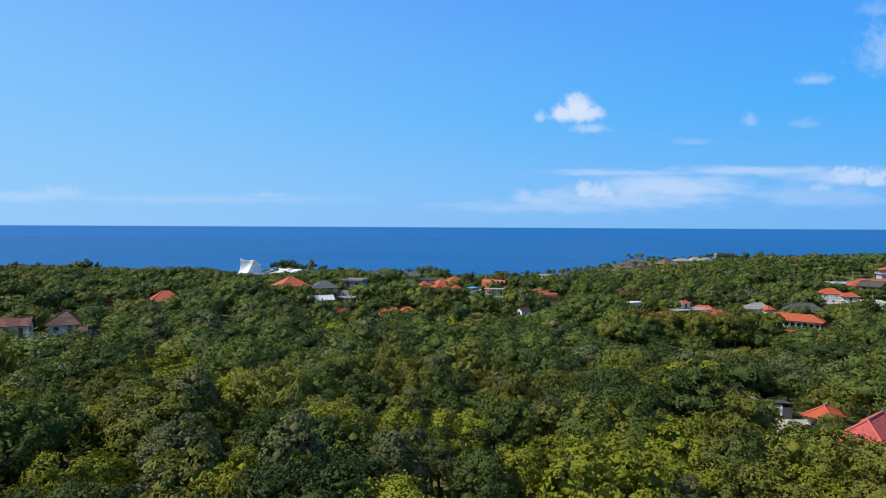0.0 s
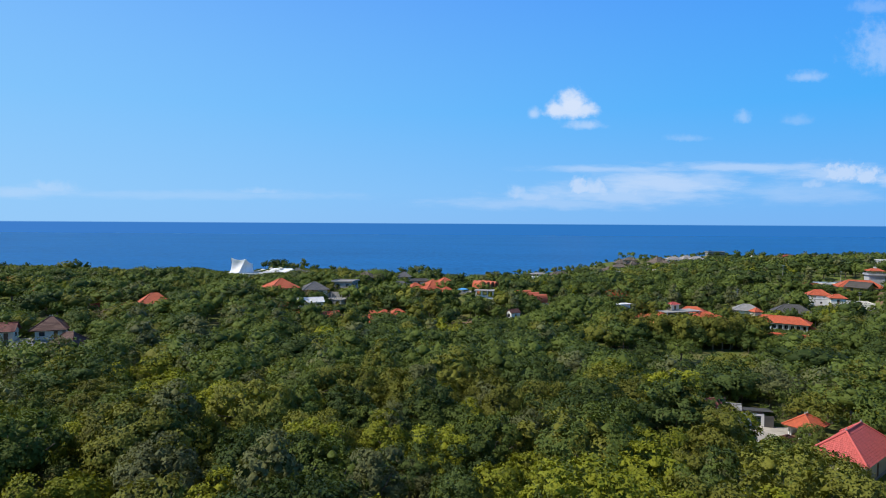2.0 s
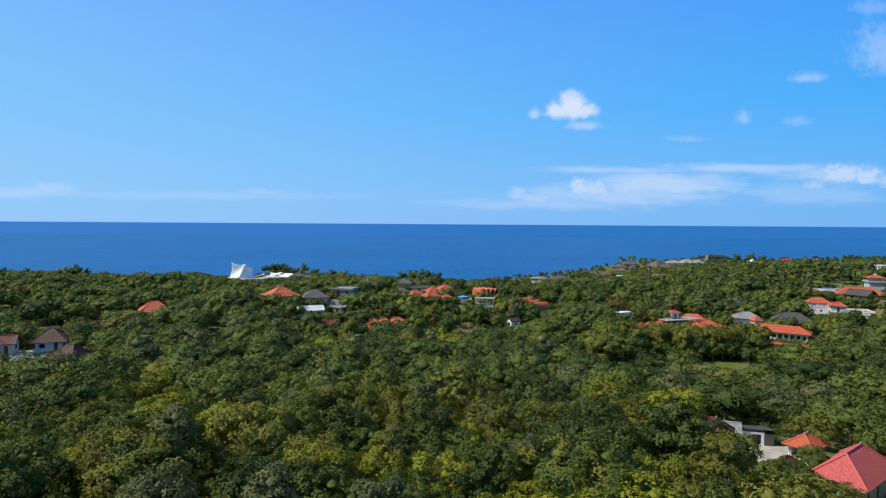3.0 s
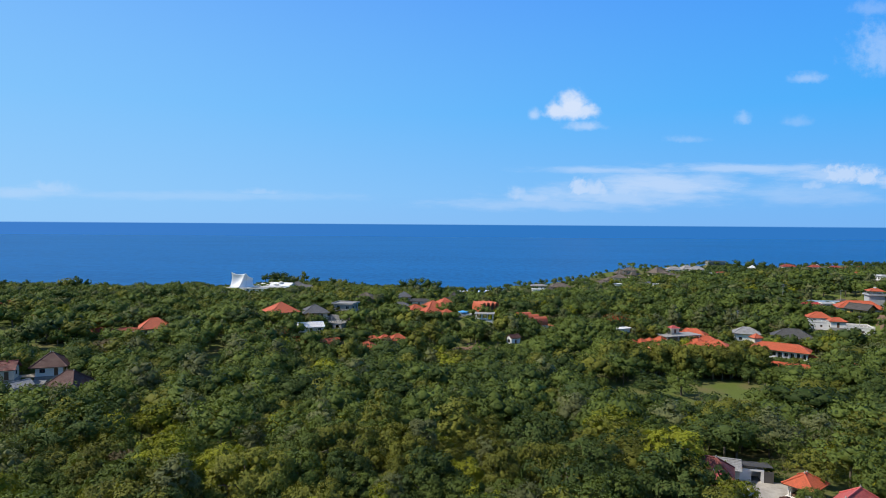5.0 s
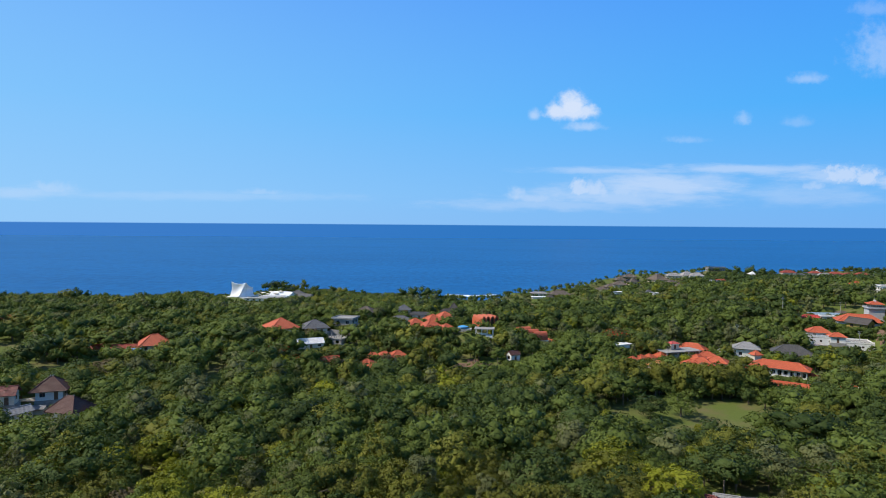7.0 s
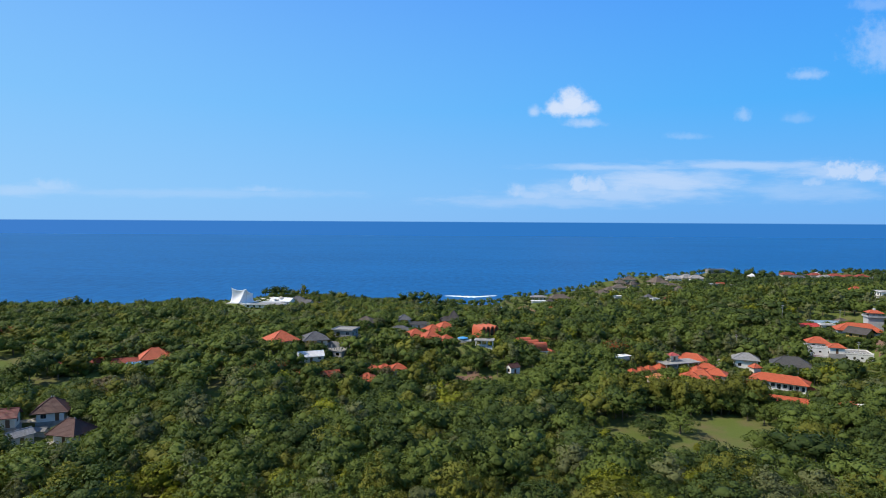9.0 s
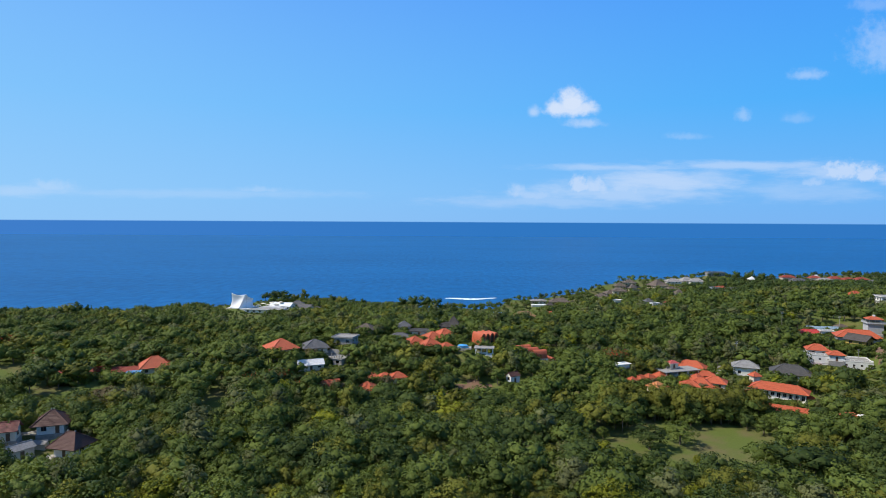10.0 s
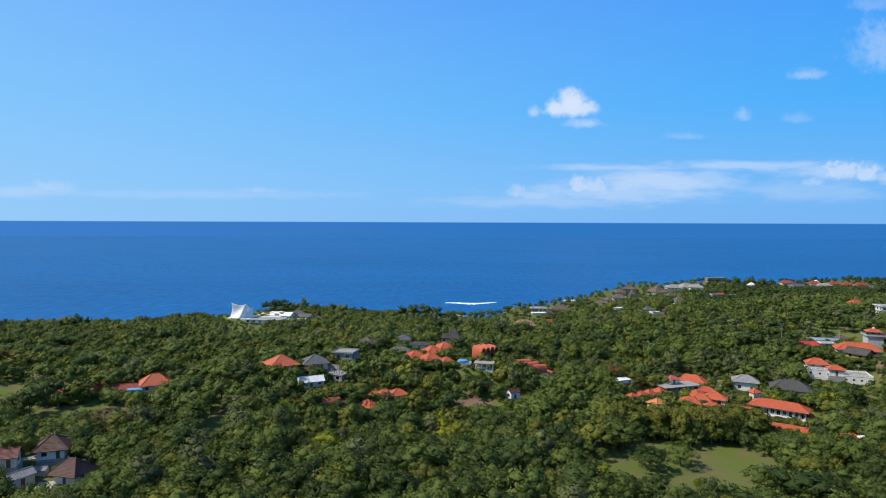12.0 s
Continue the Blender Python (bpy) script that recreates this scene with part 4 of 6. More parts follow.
# cottage resort with orange pyramid roofs
house("resort cottage with a bright orange pyramid roof", -13.0, 287.0, 10.6, 24, 8, 8, 2.4, 3, over=0.9, ridge=0.2, group="orange resort cottages")
house("resort cottage with a bright orange pyramid roof", -4.8, 296.0, 11.2, 24, 8, 8, 2.4, 3, over=0.9, ridge=0.2, group="orange resort cottages")
house("resort cottage with a bright orange pyramid roof", 1.0, 301.0, 11.9, 24, 8, 8, 2.4, 3, over=0.9, ridge=0.2, group="orange resort cottages")
house("resort cottage with a bright orange pyramid roof", -5.6, 281.0, 10.8, 24, 8, 8, 2.4, 3, over=0.9, ridge=0.2, group="orange resort cottages")
house("resort cottage with a bright orange pyramid roof", 1.7, 276.0, 10.4, 24, 6.4, 6.4, 2.4, 2.5, over=0.9, ridge=0.2, group="orange resort cottages")
house("tall pavilion with a steep dark thatched roof", 6.6, 367.0, 3.6, 0, 4.5, 4.5, 5, 4.6, tile=THATCH_DARK, over=1.2, ridge=0.1, windows=0)
house("low hall with a dark thatched roof", 3.9, 364.0, 5.2, 10, 11, 6, 2.6, 2.2, tile=THATCH_DARK, over=1.0)
house("hall with a dark shingled hipped roof", 9.4, 352.0, 4.8, -14, 10, 7, 2.8, 2.6, tile=THATCH_DARK, over=1.0)
vault("bungalow with a pointed orange vault roof", 17.8, 296.0, 10.4, -62, 9, 3.0, 6.0)
vault("bungalow with a pointed orange vault roof", 20.0, 298.4, 10.2, -62, 9, 3.0, 6.0)
vault("bungalow with a pointed orange vault roof", 22.3, 300.8, 10.0, -62, 9, 3.0, 6.0)
vault("bungalow with a pointed orange vault roof", 24.5, 303.2, 9.8, -62, 9, 3.0, 6.0)
pool("small swimming pool with a stone rim", 9.6, 272.0, 13.9, -8, 5, 2.6)
parasol("blue sunshade on a pole beside the pool", 9.1, 272.0, 13.0, 0, 2.4)
pergola("white open pavilion with a flat roof slab", 18.5, 268.0, 11.7, -8, 8, 5, 3.4)
vault("bungalow with a rust-orange vault roof", 37.2, 279.0, 10.1, 18, 6.5, 3.8, 3.8)
vault("bungalow with a rust-orange vault roof", 40.5, 277.0, 9.4, 18, 6.5, 3.8, 3.8)
vault("bungalow with a rust-orange vault roof", 43.9, 275.0, 8.7, 18, 6.5, 3.8, 3.8)
vault("bungalow with an orange vault roof beside trees", 47.3, 283.0, 2.3, -70, 6.5, 4.0, 4.4)
vault("bungalow with an orange vault roof beside trees", 50.7, 286.0, 2.6, -70, 6.5, 4.0, 4.4)
# hillside cottages
house("small cottage with an orange hipped roof", -28.2, 245.0, 4.8, 10, 5, 4.4, 2.08, 1.8, over=0.6)
house("small cottage with an orange hipped roof", -23.3, 244.0, 5.1, 16, 5.6, 5, 2.08, 2, over=0.6)
house("small cottage with an orange hipped roof", -18.0, 243.0, 5.5, 20, 6.2, 5.4, 2.16, 2.1, over=0.7)
house("cottage with an orange hipped roof", -28.5, 229.0, 4.9, -18, 6.6, 5.6, 2.16, 2.2, over=0.7)
house("cottage with an orange gabled roof half hidden by trees", -41.8, 224.0, 7.6, 26, 6.5, 4, 2.08, 1.6, roof="gable", over=0.5)
house("white hut with a brown gabled roof", 28.4, 243.0, 6.0, 28, 4.2, 3.4, 2.6, 1.3, tile=BROWN_TILE, wall=PLASTER_WHITE, roof="gable", over=0.3)
# villa compound with many orange roofs
house("guest cottage with an orange pyramid roof in a row", 77.6, 247.2, 2.9, 34, 5, 4.8, 2.24, 2, over=0.6, ridge=0.4, group="row of orange cottages")
house("guest cottage with an orange pyramid roof in a row", 82.0, 250.3, 3.0, 34, 5, 4.8, 2.24, 2, over=0.6, ridge=0.4, group="row of orange cottages")
house("guest cottage with an orange pyramid roof in a row", 86.5, 253.4, 2.7, 34, 5, 4.8, 2.24, 2, over=0.6, ridge=0.4, group="row of orange cottages")
house("guest cottage with an orange pyramid roof in a row", 92.4, 256.5, 2.9, 34, 5.6, 4.8, 2.24, 2, over=0.6, ridge=0.4, group="row of orange cottages")
pergola("long open concrete hall with a flat stained roof slab", 101.0, 259.6, 4.3, 18, 17, 7, 3.4)
house("roof pavilion with a pink tiled hipped roof", 99.1, 260.6, 8.0, 14, 3.6, 3, 2, 0.9, tile=PINK_TILE, over=0.4)
SITES.pop()  # it stands on a roof
house("large villa with an orange tiled hipped roof", 116.0, 281.9, 0.3, -32, 12.2, 7.42, 2.88, 2.97, over=0.9)
house("villa with an orange pyramid roof", 106.5, 253.4, 2.7, 34, 5.4, 5.2, 2.24, 2, over=0.6, ridge=0.4)
house("villa with an orange hipped roof", 112.3, 257.5, 3.3, -18, 6.5, 4.6, 2.24, 1.6, over=0.6)
house("villa with an orange hipped roof", 100.7, 245.1, 2.0, -20, 7, 6, 2.24, 2.2, over=0.7)
house("villa with an orange hipped roof", 105.8, 247.2, 2.2, -28, 8, 6, 2.24, 2.3, over=0.7)
house("villa with an orange hipped roof", 112.2, 248.2, 2.8, -30, 7.8, 6, 2.24, 2.2, over=0.7)
house("small villa with an orange hipped roof", 106.3, 236.9, 2.6, -20, 6, 4, 2.08, 1.5, over=0.5)
house("cottage with a faded yellow-orange roof", 85.1, 239.0, 3.4, 28, 5.6, 5, 2.08, 1.8, tile=FADED_TILE, over=0.6)
block("low white-rendered terrace walls", 75.1, 255.0, 9.5, 24, 7, 3, 1.6, PLASTER_WHITE)
# long school-like building and neighbours
longhall("long white colonnaded building with an orange tiled hipped roof", 126.2, 226.0, 5.1, -36, 18.2, 6.2, 3.0, 2.2)
house("small square lookout with an orange pyramid roof", 123.1, 238.0, 6.5, 10, 2.8, 2.8, 3.68, 1.5, over=0.5, ridge=0.1)
house("annex with an orange hipped roof", 113.7, 226.0, 4.5, -30, 7, 4, 2.08, 1.3, over=0.5)
house("house with an orange gabled roof among trees", 120.2, 211.0, 2.7, -33, 13, 3.8, 2.08, 1.5, roof="gable", over=0.6)
house("little orange-roofed guard hut", 135.5, 222.0, 3.8, 10, 2.4, 2.4, 1.92, 1.1, over=0.4, windows=0)
house("cottage with an orange hipped roof in trees", 127.8, 188.0, 7.6, -10, 5, 4.2, 2.16, 1.5, over=0.6)
block("small white water tank house", 129.8, 186.0, 9.6, -10, 1.4, 1.4, 1.6, PLASTER_WHITE)
house("white two-window house with a grey hipped roof", 135.3, 270.0, 2.9, -24, 9.6, 7, 3.6, 2.5, tile=GREY_SHEET, wall=PLASTER_WHITE, over=0.9)
house("hall with a dark slate hipped roof", 146.2, 253.7, 5.2, -26, 14.1, 8.87, 2.51, 3.34, tile=DARK_SHEET, over=0.9)
house("small roof of orange tiles in the trees", 174.8, 245.0, 3.9, 20, 5, 4, 2.08, 1.4, over=0.5)
# hilltop buildings
house("hall with a red sheet-metal roof", 199.5, 327.7, 8.1, -10, 14.9, 7.47, 2.76, 2.18, tile=RED_SHEET, over=0.6)
house("long shed with a pale blue sheet roof", 213.2, 340.4, 9.0, -10, 16.1, 5.75, 2.58, 0.92, tile=BLUE_SHEET, roof="gable", over=0.4)
house("pavilion with a grey thatched roof", 226.7, 345.0, 8.2, 0, 8.05, 6.9, 2.76, 2.07, tile=THATCH, over=0.8)
block("white rendered garden store", 204.6, 323.1, 10.6, -10, 5.75, 3.45, 2.76, PLASTER_WHITE)
house("large house with an orange hipped roof and grey walls", 209.9, 306.3, 8.7, -22, 18.9, 9.44, 4.66, 3.33, over=0.9, storeys=1, wall=PLASTER_GREY)
house("two-storey yellow house with a brown gabled roof", 199.6, 289.9, 9.6, -62, 8.72, 7.09, 5.23, 2.4, tile=THATCH_DARK, roof="gable", over=1.1, storeys=2, wall=YELLOW_PAINT)
terrace("white two-storey flat-roofed terrace building with parapets", 176.7, 270.9, 5.0, -20, 25.2, 10.5, 6.6)
house("rooftop pavilion with an orange hipped roof", 172.6, 279.0, 9.8, -20, 8.09, 5.75, 2.56, 2.34, over=0.8, wall=PLASTER_WHITE)
SITES.pop()  # it stands on a roof
house("rooftop room with an orange pyramid roof", 174.6, 268.6, 9.7, -20, 5.85, 4.6, 2.51, 1.57, over=0.6, wall=PLASTER_WHITE)
SITES.pop()  # it stands on a roof
tower("grey watch tower with an orange tiled pavilion on top", 223.8, 315.0, 5.9, -15, 7.19, 6.54, 13.2)
house("house with an orange hipped roof on the ridge", 303.4, 447.2, 14.8, 10, 8.84, 7.28, 3.12, 2.91, over=0.8)
block("white three-storey flat-roofed hotel", 306.0, 416.0, 11.5, -10, 14.6, 10.4, 9.36, PLASTER_WHITE, 3, True)
# roofs on the far headland, some in darker materials to imitate cloud shade
house("clifftop villa with a brown-grey thatched roof", 160.1, 614.0, -7.4, -14, 11, 9, 3, 3.4, tile=THATCH, over=1.2, ridge=0.8, group="thatched clifftop villas")
house("clifftop villa with a brown-grey thatched roof", 171.4, 622.0, -4.9, 10, 11, 9, 3, 3.4, tile=THATCH, over=1.2, ridge=0.8, group="thatched clifftop villas")
house("clifftop villa with a brown-grey thatched roof", 177.7, 612.0, -1.4, -8, 12, 10, 3, 3.4, tile=THATCH, over=1.2, ridge=0.8, group="thatched clifftop villas")
house("clifftop villa with a brown-grey thatched roof", 186.3, 640.0, 0.7, 6, 10, 8, 3, 3.4, tile=THATCH, over=1.2, ridge=0.8, group="thatched clifftop villas")
house("clifftop villa with a brown-grey thatched roof", 197.0, 632.0, -0.1, 20, 11, 9, 3, 3.4, tile=THATCH, over=1.2, ridge=0.8, group="thatched clifftop villas")
house("clifftop villa with a brown-grey thatched roof", 200.4, 655.0, 2.8, 0, 12, 10, 3, 3.4, tile=THATCH, over=1.2, ridge=0.8, group="thatched clifftop villas")
house("villa with a tall grey shingled pyramid roof", 227.3, 645.0, 0.9, 24, 15, 13, 3.2, 6.2, tile=THATCH, over=1.2, ridge=0.5)
house("white villa with a pale grey hipped roof", 252.8, 668.0, 0.9, 0, 15, 10, 5.2, 3.2, tile=PALE_SHINGLE, wall=PLASTER_WHITE, over=0.9, storeys=2)
house("white villa with a pale grey hipped roof", 271.8, 680.0, 1.2, 10, 14, 11, 4.6, 4.2, tile=PALE_SHINGLE, wall=PLASTER_WHITE, over=0.9)
house("white villa with a pale grey hipped roof", 279.0, 670.0, 1.6, -8, 14, 10, 4.6, 3.6, tile=PALE_SHINGLE, wall=PLASTER_WHITE, over=0.9)
house("house with a grey shingled hipped roof", 231.0, 640.0, 1.1, -10, 10, 8, 3, 2.6, tile=THATCH, over=0.9)
house("house with a pale brown shingled roof", 228.7, 610.0, 1.0, 20, 10, 7, 3, 2.6, tile=THATCH, over=0.9)
house("two-storey villa with a grey thatched roof", 223.9, 577.0, -3.0, 6, 7.5, 7, 6.2, 4, tile=THATCH, over=1.0, storeys=2, wall=PLASTER_WHITE)
house("house with a grey thatched roof", 218.0, 560.0, -4.7, -10, 8, 6, 2.6, 3, tile=THATCH, over=0.8)
house("house with a red-brown tiled roof", 193.8, 520.0, -1.6, 16, 9, 6, 2.8, 2.2, tile=RED_TILE, over=0.7)
house("low house with a grey hipped roof", 167.8, 470.0, 3.2, -10, 8, 6, 2.6, 2, tile=SLATE_TILE, over=0.7)
block("small white rendered cubic house", 157.6, 452.0, 6.1, 16, 6, 5, 4.6, PLASTER_WHITE, 1, False)
house("white house with a grey pyramid roof", 169.1, 500.0, 1.8, 10, 7, 6, 3.4, 2.8, tile=SLATE_TILE, wall=PLASTER_WHITE, over=0.6)
block("low white rendered flat-roofed house", 149.7, 520.0, 2.4, 14, 7, 4, 2.0, PLASTER_WHITE)
block("modern flat-roofed clifftop villa with a roof frame", 319.6, 715.0, 8.4, 6, 20, 8, 4.4, CONCRETE, 1, True)
pergola("open flat concrete roof frame", 324.7, 716.0, 9.6, 6, 12, 6, 3.2)
house("house with an orange gabled roof", 261.6, 575.0, 6.0, 20, 9, 5, 2.8, 2, roof="gable", over=0.6)
block("pale grey flat-roofed wing", 255.0, 572.0, 7.0, 10, 7, 5, 3, PLASTER_GREY)
block("grey concrete flat-roofed house", 281.7, 590.0, 4.3, -6, 9, 5, 3, CONCRETE)
house("white garden pavilion with a pointed roof", 350.2, 690.0, 3.1, 0, 6, 6, 3.6, 3.2, tile=WHITE_SHEET, wall=PLASTER_WHITE, over=0.8, ridge=0.1)
house("seafront house with a rust-red tiled hipped roof", 404.7, 715.0, 3.1, 0, 15, 8, 4, 2.6, tile=RED_TILE, over=0.7)
house("seafront house with a slate-grey hipped roof", 408.6, 700.0, 0.6, 6, 18, 8, 4, 2.6, tile=SLATE_TILE, over=0.7)
house("seafront house with a rust-red tiled hipped roof", 434.7, 712.0, 2.8, 0, 12, 8, 4, 2.6, tile=RED_TILE, over=0.7)
house("seafront house with a pale grey shingled hipped roof", 441.7, 705.0, 0.9, -4, 16, 8, 4, 2.6, tile=PALE_SHINGLE, over=0.7)
house("seafront house with a rust-red tiled hipped roof", 463.1, 720.0, 1.4, 0, 14, 8, 4, 2.6, tile=RED_TILE, over=0.7)
house("seafront house with a rust-red tiled hipped roof", 475.2, 715.0, 0.6, 8, 14, 8, 4, 2.6, tile=RED_TILE, over=0.7)
house("seafront house with a rust-red tiled hipped roof", 480.8, 700.0, 2.2, 0, 13, 8, 4, 2.6, tile=RED_TILE, over=0.7)
house("seafront house with a slate-grey hipped roof", 490.0, 690.0, 0.6, 6, 12, 8, 4, 2.6, tile=SLATE_TILE, over=0.7)
house("white pointed fabric canopy pavilion", 450.8, 735.0, 3.0, 0, 5, 5, 3, 2.6, tile=WHITE_SHEET, over=0.4, ridge=0.1, windows=0)
house("pale flat-pitched roof in the trees", 329.9, 600.0, 2.1, 4, 9, 4, 2.4, 0.8, tile=PALE_SHINGLE, over=0.4)
# roofs by the bay
house("long villa with a grey shingled hipped roof", 107.9, 562.0, -6.2, 4, 17, 9, 3, 3.4, tile=THATCH, over=1.0)
house("low villa with a grey flat-pitched roof", 88.2, 560.0, -4.9, 0, 14, 7, 2.8, 1.4, tile=PALE_SHINGLE, over=0.7)
house("small pavilion with a steep dark thatched roof", 96.1, 545.0, -7.5, 0, 5, 5, 3.2, 3.2, tile=THATCH_DARK, over=0.8, ridge=0.1, windows=0)
block("low white rendered garden terrace", 84.4, 535.0, -3.8, 0, 12, 5, 1.6, PLASTER_WHITE)
house("broad hall with a straw-brown thatched roof", 65.5, 487.0, -8.1, 6, 17, 11, 2.6, 4.4, tile=STRAW, over=1.2)
house("house with a bright orange gabled roof", 84.5, 492.0, -8.2, 4, 7.5, 7, 2.8, 3.6, roof="gable", over=0.5)
block("blue-painted water tank platform", 36.3, 400.0, 8.6, 0, 4, 3, 2.2, BLUE_PAINT)
# white beach club on the western cliff
tent("large white tensile fabric sail pavilion", -143.7, 436.0, 8.4, -12, 13.5, 10, 10.8)
house("beach club hall with a white sloping roof", -117.8, 446.0, 5.3, -16, 16, 8, 2.8, 2.2, tile=WHITE_SHEET, wall=PLASTER_WHITE, roof="gable", over=0.8)
house("beach club bar with a white peaked roof", -123.2, 437.0, 4.2, 10, 11, 6, 2.6, 1.9, tile=WHITE_SHEET, wall=PLASTER_WHITE, roof="gable", over=0.7)
house("house with a grey shingled gabled roof", -102.2, 452.0, 3.0, -24, 11, 7, 2.8, 2.4, tile=SLATE_TILE, roof="gable", over=0.6)
house("house with a grey hipped roof", -111.2, 465.0, 3.4, 10, 9, 7, 3.2, 2.6, tile=SLATE_TILE, over=0.7)
house("small house with a grey shingled roof", -94.2, 456.0, 1.5, 14, 6, 6, 2.6, 2.2, tile=SLATE_TILE, over=0.5)
block("white rendered sun-deck terrace", -125.1, 428.0, 5.9, -6, 26, 10, 2.4, PLASTER_WHITE)
block("low white rendered garden wall", -105.3, 432.0, 6.3, 4, 14, 2, 1.4, PLASTER_WHITE)
parasol("cream parasol on the sun deck", -133.8, 441.0, 7.0, 0, 1.9, CANVAS)
parasol("cream parasol on the sun deck", -131.1, 443.0, 8.0, 0, 1.9, CANVAS)
parasol("cream parasol on the sun deck", -128.4, 445.0, 6.8, 0, 1.9, CANVAS)
parasol("cream parasol on the sun deck", -124.3, 441.0, 9.1, 0, 1.9, CANVAS)
parasol("cream parasol on the sun deck", -121.6, 443.0, 7.6, 0, 1.9, CANVAS)
parasol("cream parasol on the sun deck", -118.8, 445.0, 9.0, 0, 1.9, CANVAS)
parasol("cream parasol on the sun deck", -131.7, 441.0, 5.8, 0, 1.9, CANVAS)
parasol("cream parasol on the sun deck", -119.6, 443.0, 5.1, 0, 1.9, CANVAS)
# palms and power poles
palm(182.7, 630.0, 2.8, 13.0)
palm(187.4, 632.0, 3.3, 10.0)
palm(193.6, 633.0, 2.6, 13.0)
palm(199.5, 637.0, 2.3, 13.5)
palm(195.0, 628.0, 3.9, 11.0)
palm(131.0, 195.0, 5.3, 7.0)
power_pole(141.2, 291.0, 4.8, 9.0)
power_pole(183.5, 328.0, 13.1, 10.0)
power_pole(222, 339.0, 8.0, 11.0)
power_pole(182.2, 265.0, 5.0, 10.5)
power_pole(-28.8, 330.0, 6.8, 9.0)
power_pole(149.9, 262.0, 3.8, 8.0)

# ---------------------------------------------------------------- ground
HILLS = [  # x, y, spread, height of the broad rises and hollows
    (0, 40, 70, 3.7),
    (-110, 150, 60, -0.4),
    (75, 175, 45, -4.7),
    (-60, 265, 50, 6.7),
    (0, 295, 45, 3.1),
    (-20, 230, 40, -8.0),
    (60, 260, 45, 0.8),
    (190, 290, 60, 1.2),
    (290, 420, 90, 9.0),
    (140, 300, 50, 0.9),
    (-150, 430, 50, 0.3),
    (-230, 340, 70, 5.6),
    (90, 510, 80, -14.9),
    (220, 590, 80, -1.0),
    (360, 680, 80, 1.8),
    (-40, 500, 70, -1.0),
    (150, 450, 70, 3.8),
    (120, 220, 40, -4.2),
    (-130, 235, 45, -1.3),
    (30, 360, 60, -1.0),
    (210, 160, 70, 6.0),
    (-210, 110, 80, 6.1),
    (260, 250, 60, 5.6),
    (0, -60, 70, 6.8),
    (124, 292, 34, -6.5),
]
CAPES = [  # the same along the cliffs
    (-260, 250, 60, 5.7),
    (-62, 516, 32, -5.5),
    (165, 612, 40, -4.7),
    (395, 692, 55, -6.2),
    (-183, 408, 28, -1.5),
    (262, 525, 40, -3.9),
    (-10, 490, 35, 0.1),
    (49, 285, 25, -2.9),
    (300, 620, 60, -3.3),
]
MEADOWS = [  # x, y, half width, half depth of grass with no trees
    (74, 184, 25, 19), (93, 184, 9, 9), (21, 126, 9, 5), (30, 227, 5, 4), (-125, 214, 10, 6), (-166, 230, 12, 9), (-88, 191, 8, 5), (-75, 200, 7, 4),
]
BARE = [(9, 242, 11, 5), (33, 243, 5, 2.2), (-2, 262, 5, 3)]
COAST_X = (-900, -330, -250, -215, -196, -178, -150, -130, -100, -50, 0, 45, 66, 100, 160, 220, 300, 420, 600, 1200)
COAST_Y = (330, 350, 362, 376, 408, 432, 466, 505, 515, 520, 514, 526, 574, 592, 642, 690, 722, 742, 765, 800)


def coast(x):
    x = np.asarray(x, float)
    return np.interp(x, COAST_X, COAST_Y) + 4 * np.sin(x / 23.0) + 3 * np.sin(x / 9.0 + 1.3)


def ground_z(x, y):
    """Height of the land: broad hills, level pads under the buildings, and the cliff down to the sea."""
    x, y = np.asarray(x, float), np.asarray(y, float)
    z = np.full(np.broadcast(x, y).shape, 7.0)
    for hx, hy, spread, high in HILLS + CAPES:
        z = z + high * np.exp(-((x - hx) ** 2 + (y - hy) ** 2) / (2 * spread ** 2))
    z = z + 0.5 * np.sin(x / 17.0 + 0.6) * np.sin(y / 21.0)
    total, weight = np.zeros_like(z), np.zeros_like(z)
    for sx, sy, sz, r in SITES:
        d = np.sqrt((x - sx) ** 2 + (y - sy) ** 2)
        k = np.clip((r + 7 - d) / 7, 0, 1)
        k = k * k * (3 - 2 * k)
        total, weight = total + k * sz, weight + k
    pad = np.clip(weight, 0, 1)
    z = z * (1 - pad) + np.where(weight > 0, total / np.maximum(weight, 1e-6), 0) * pad - 0.1 * pad
    s = np.clip((y - coast(x)) / 38, 0, 1)
    s = s * s * (3 - 2 * s)
    return z * (1 - s) + (SEA_LEVEL - 6) * s


def inside(x, y, spots):
    hit = np.zeros(np.shape(x), bool)
    for mx, my, a, b in spots:
        wob = 1 + 0.18 * np.sin(np.arctan2(y - my, x - mx) * 5 + mx)
        hit |= ((x - mx) / a) ** 2 + ((y - my) / b) ** 2 < wob ** 2
    return hit


def grid_mesh(name, xs, ys, height):
    gx, gy = np.meshgrid(xs, ys)
    gz = height(gx, gy)
    co = np.stack([gx, gy, gz], -1).reshape(-1, 3)
    nx, ny = len(xs), len(ys)
    i = (np.arange(ny - 1)[:, None] * nx + np.arange(nx - 1)[None]).ravel()
    return raw_mesh(name, co, np.stack([i, i + 1, i + nx + 1, i + nx], 1))


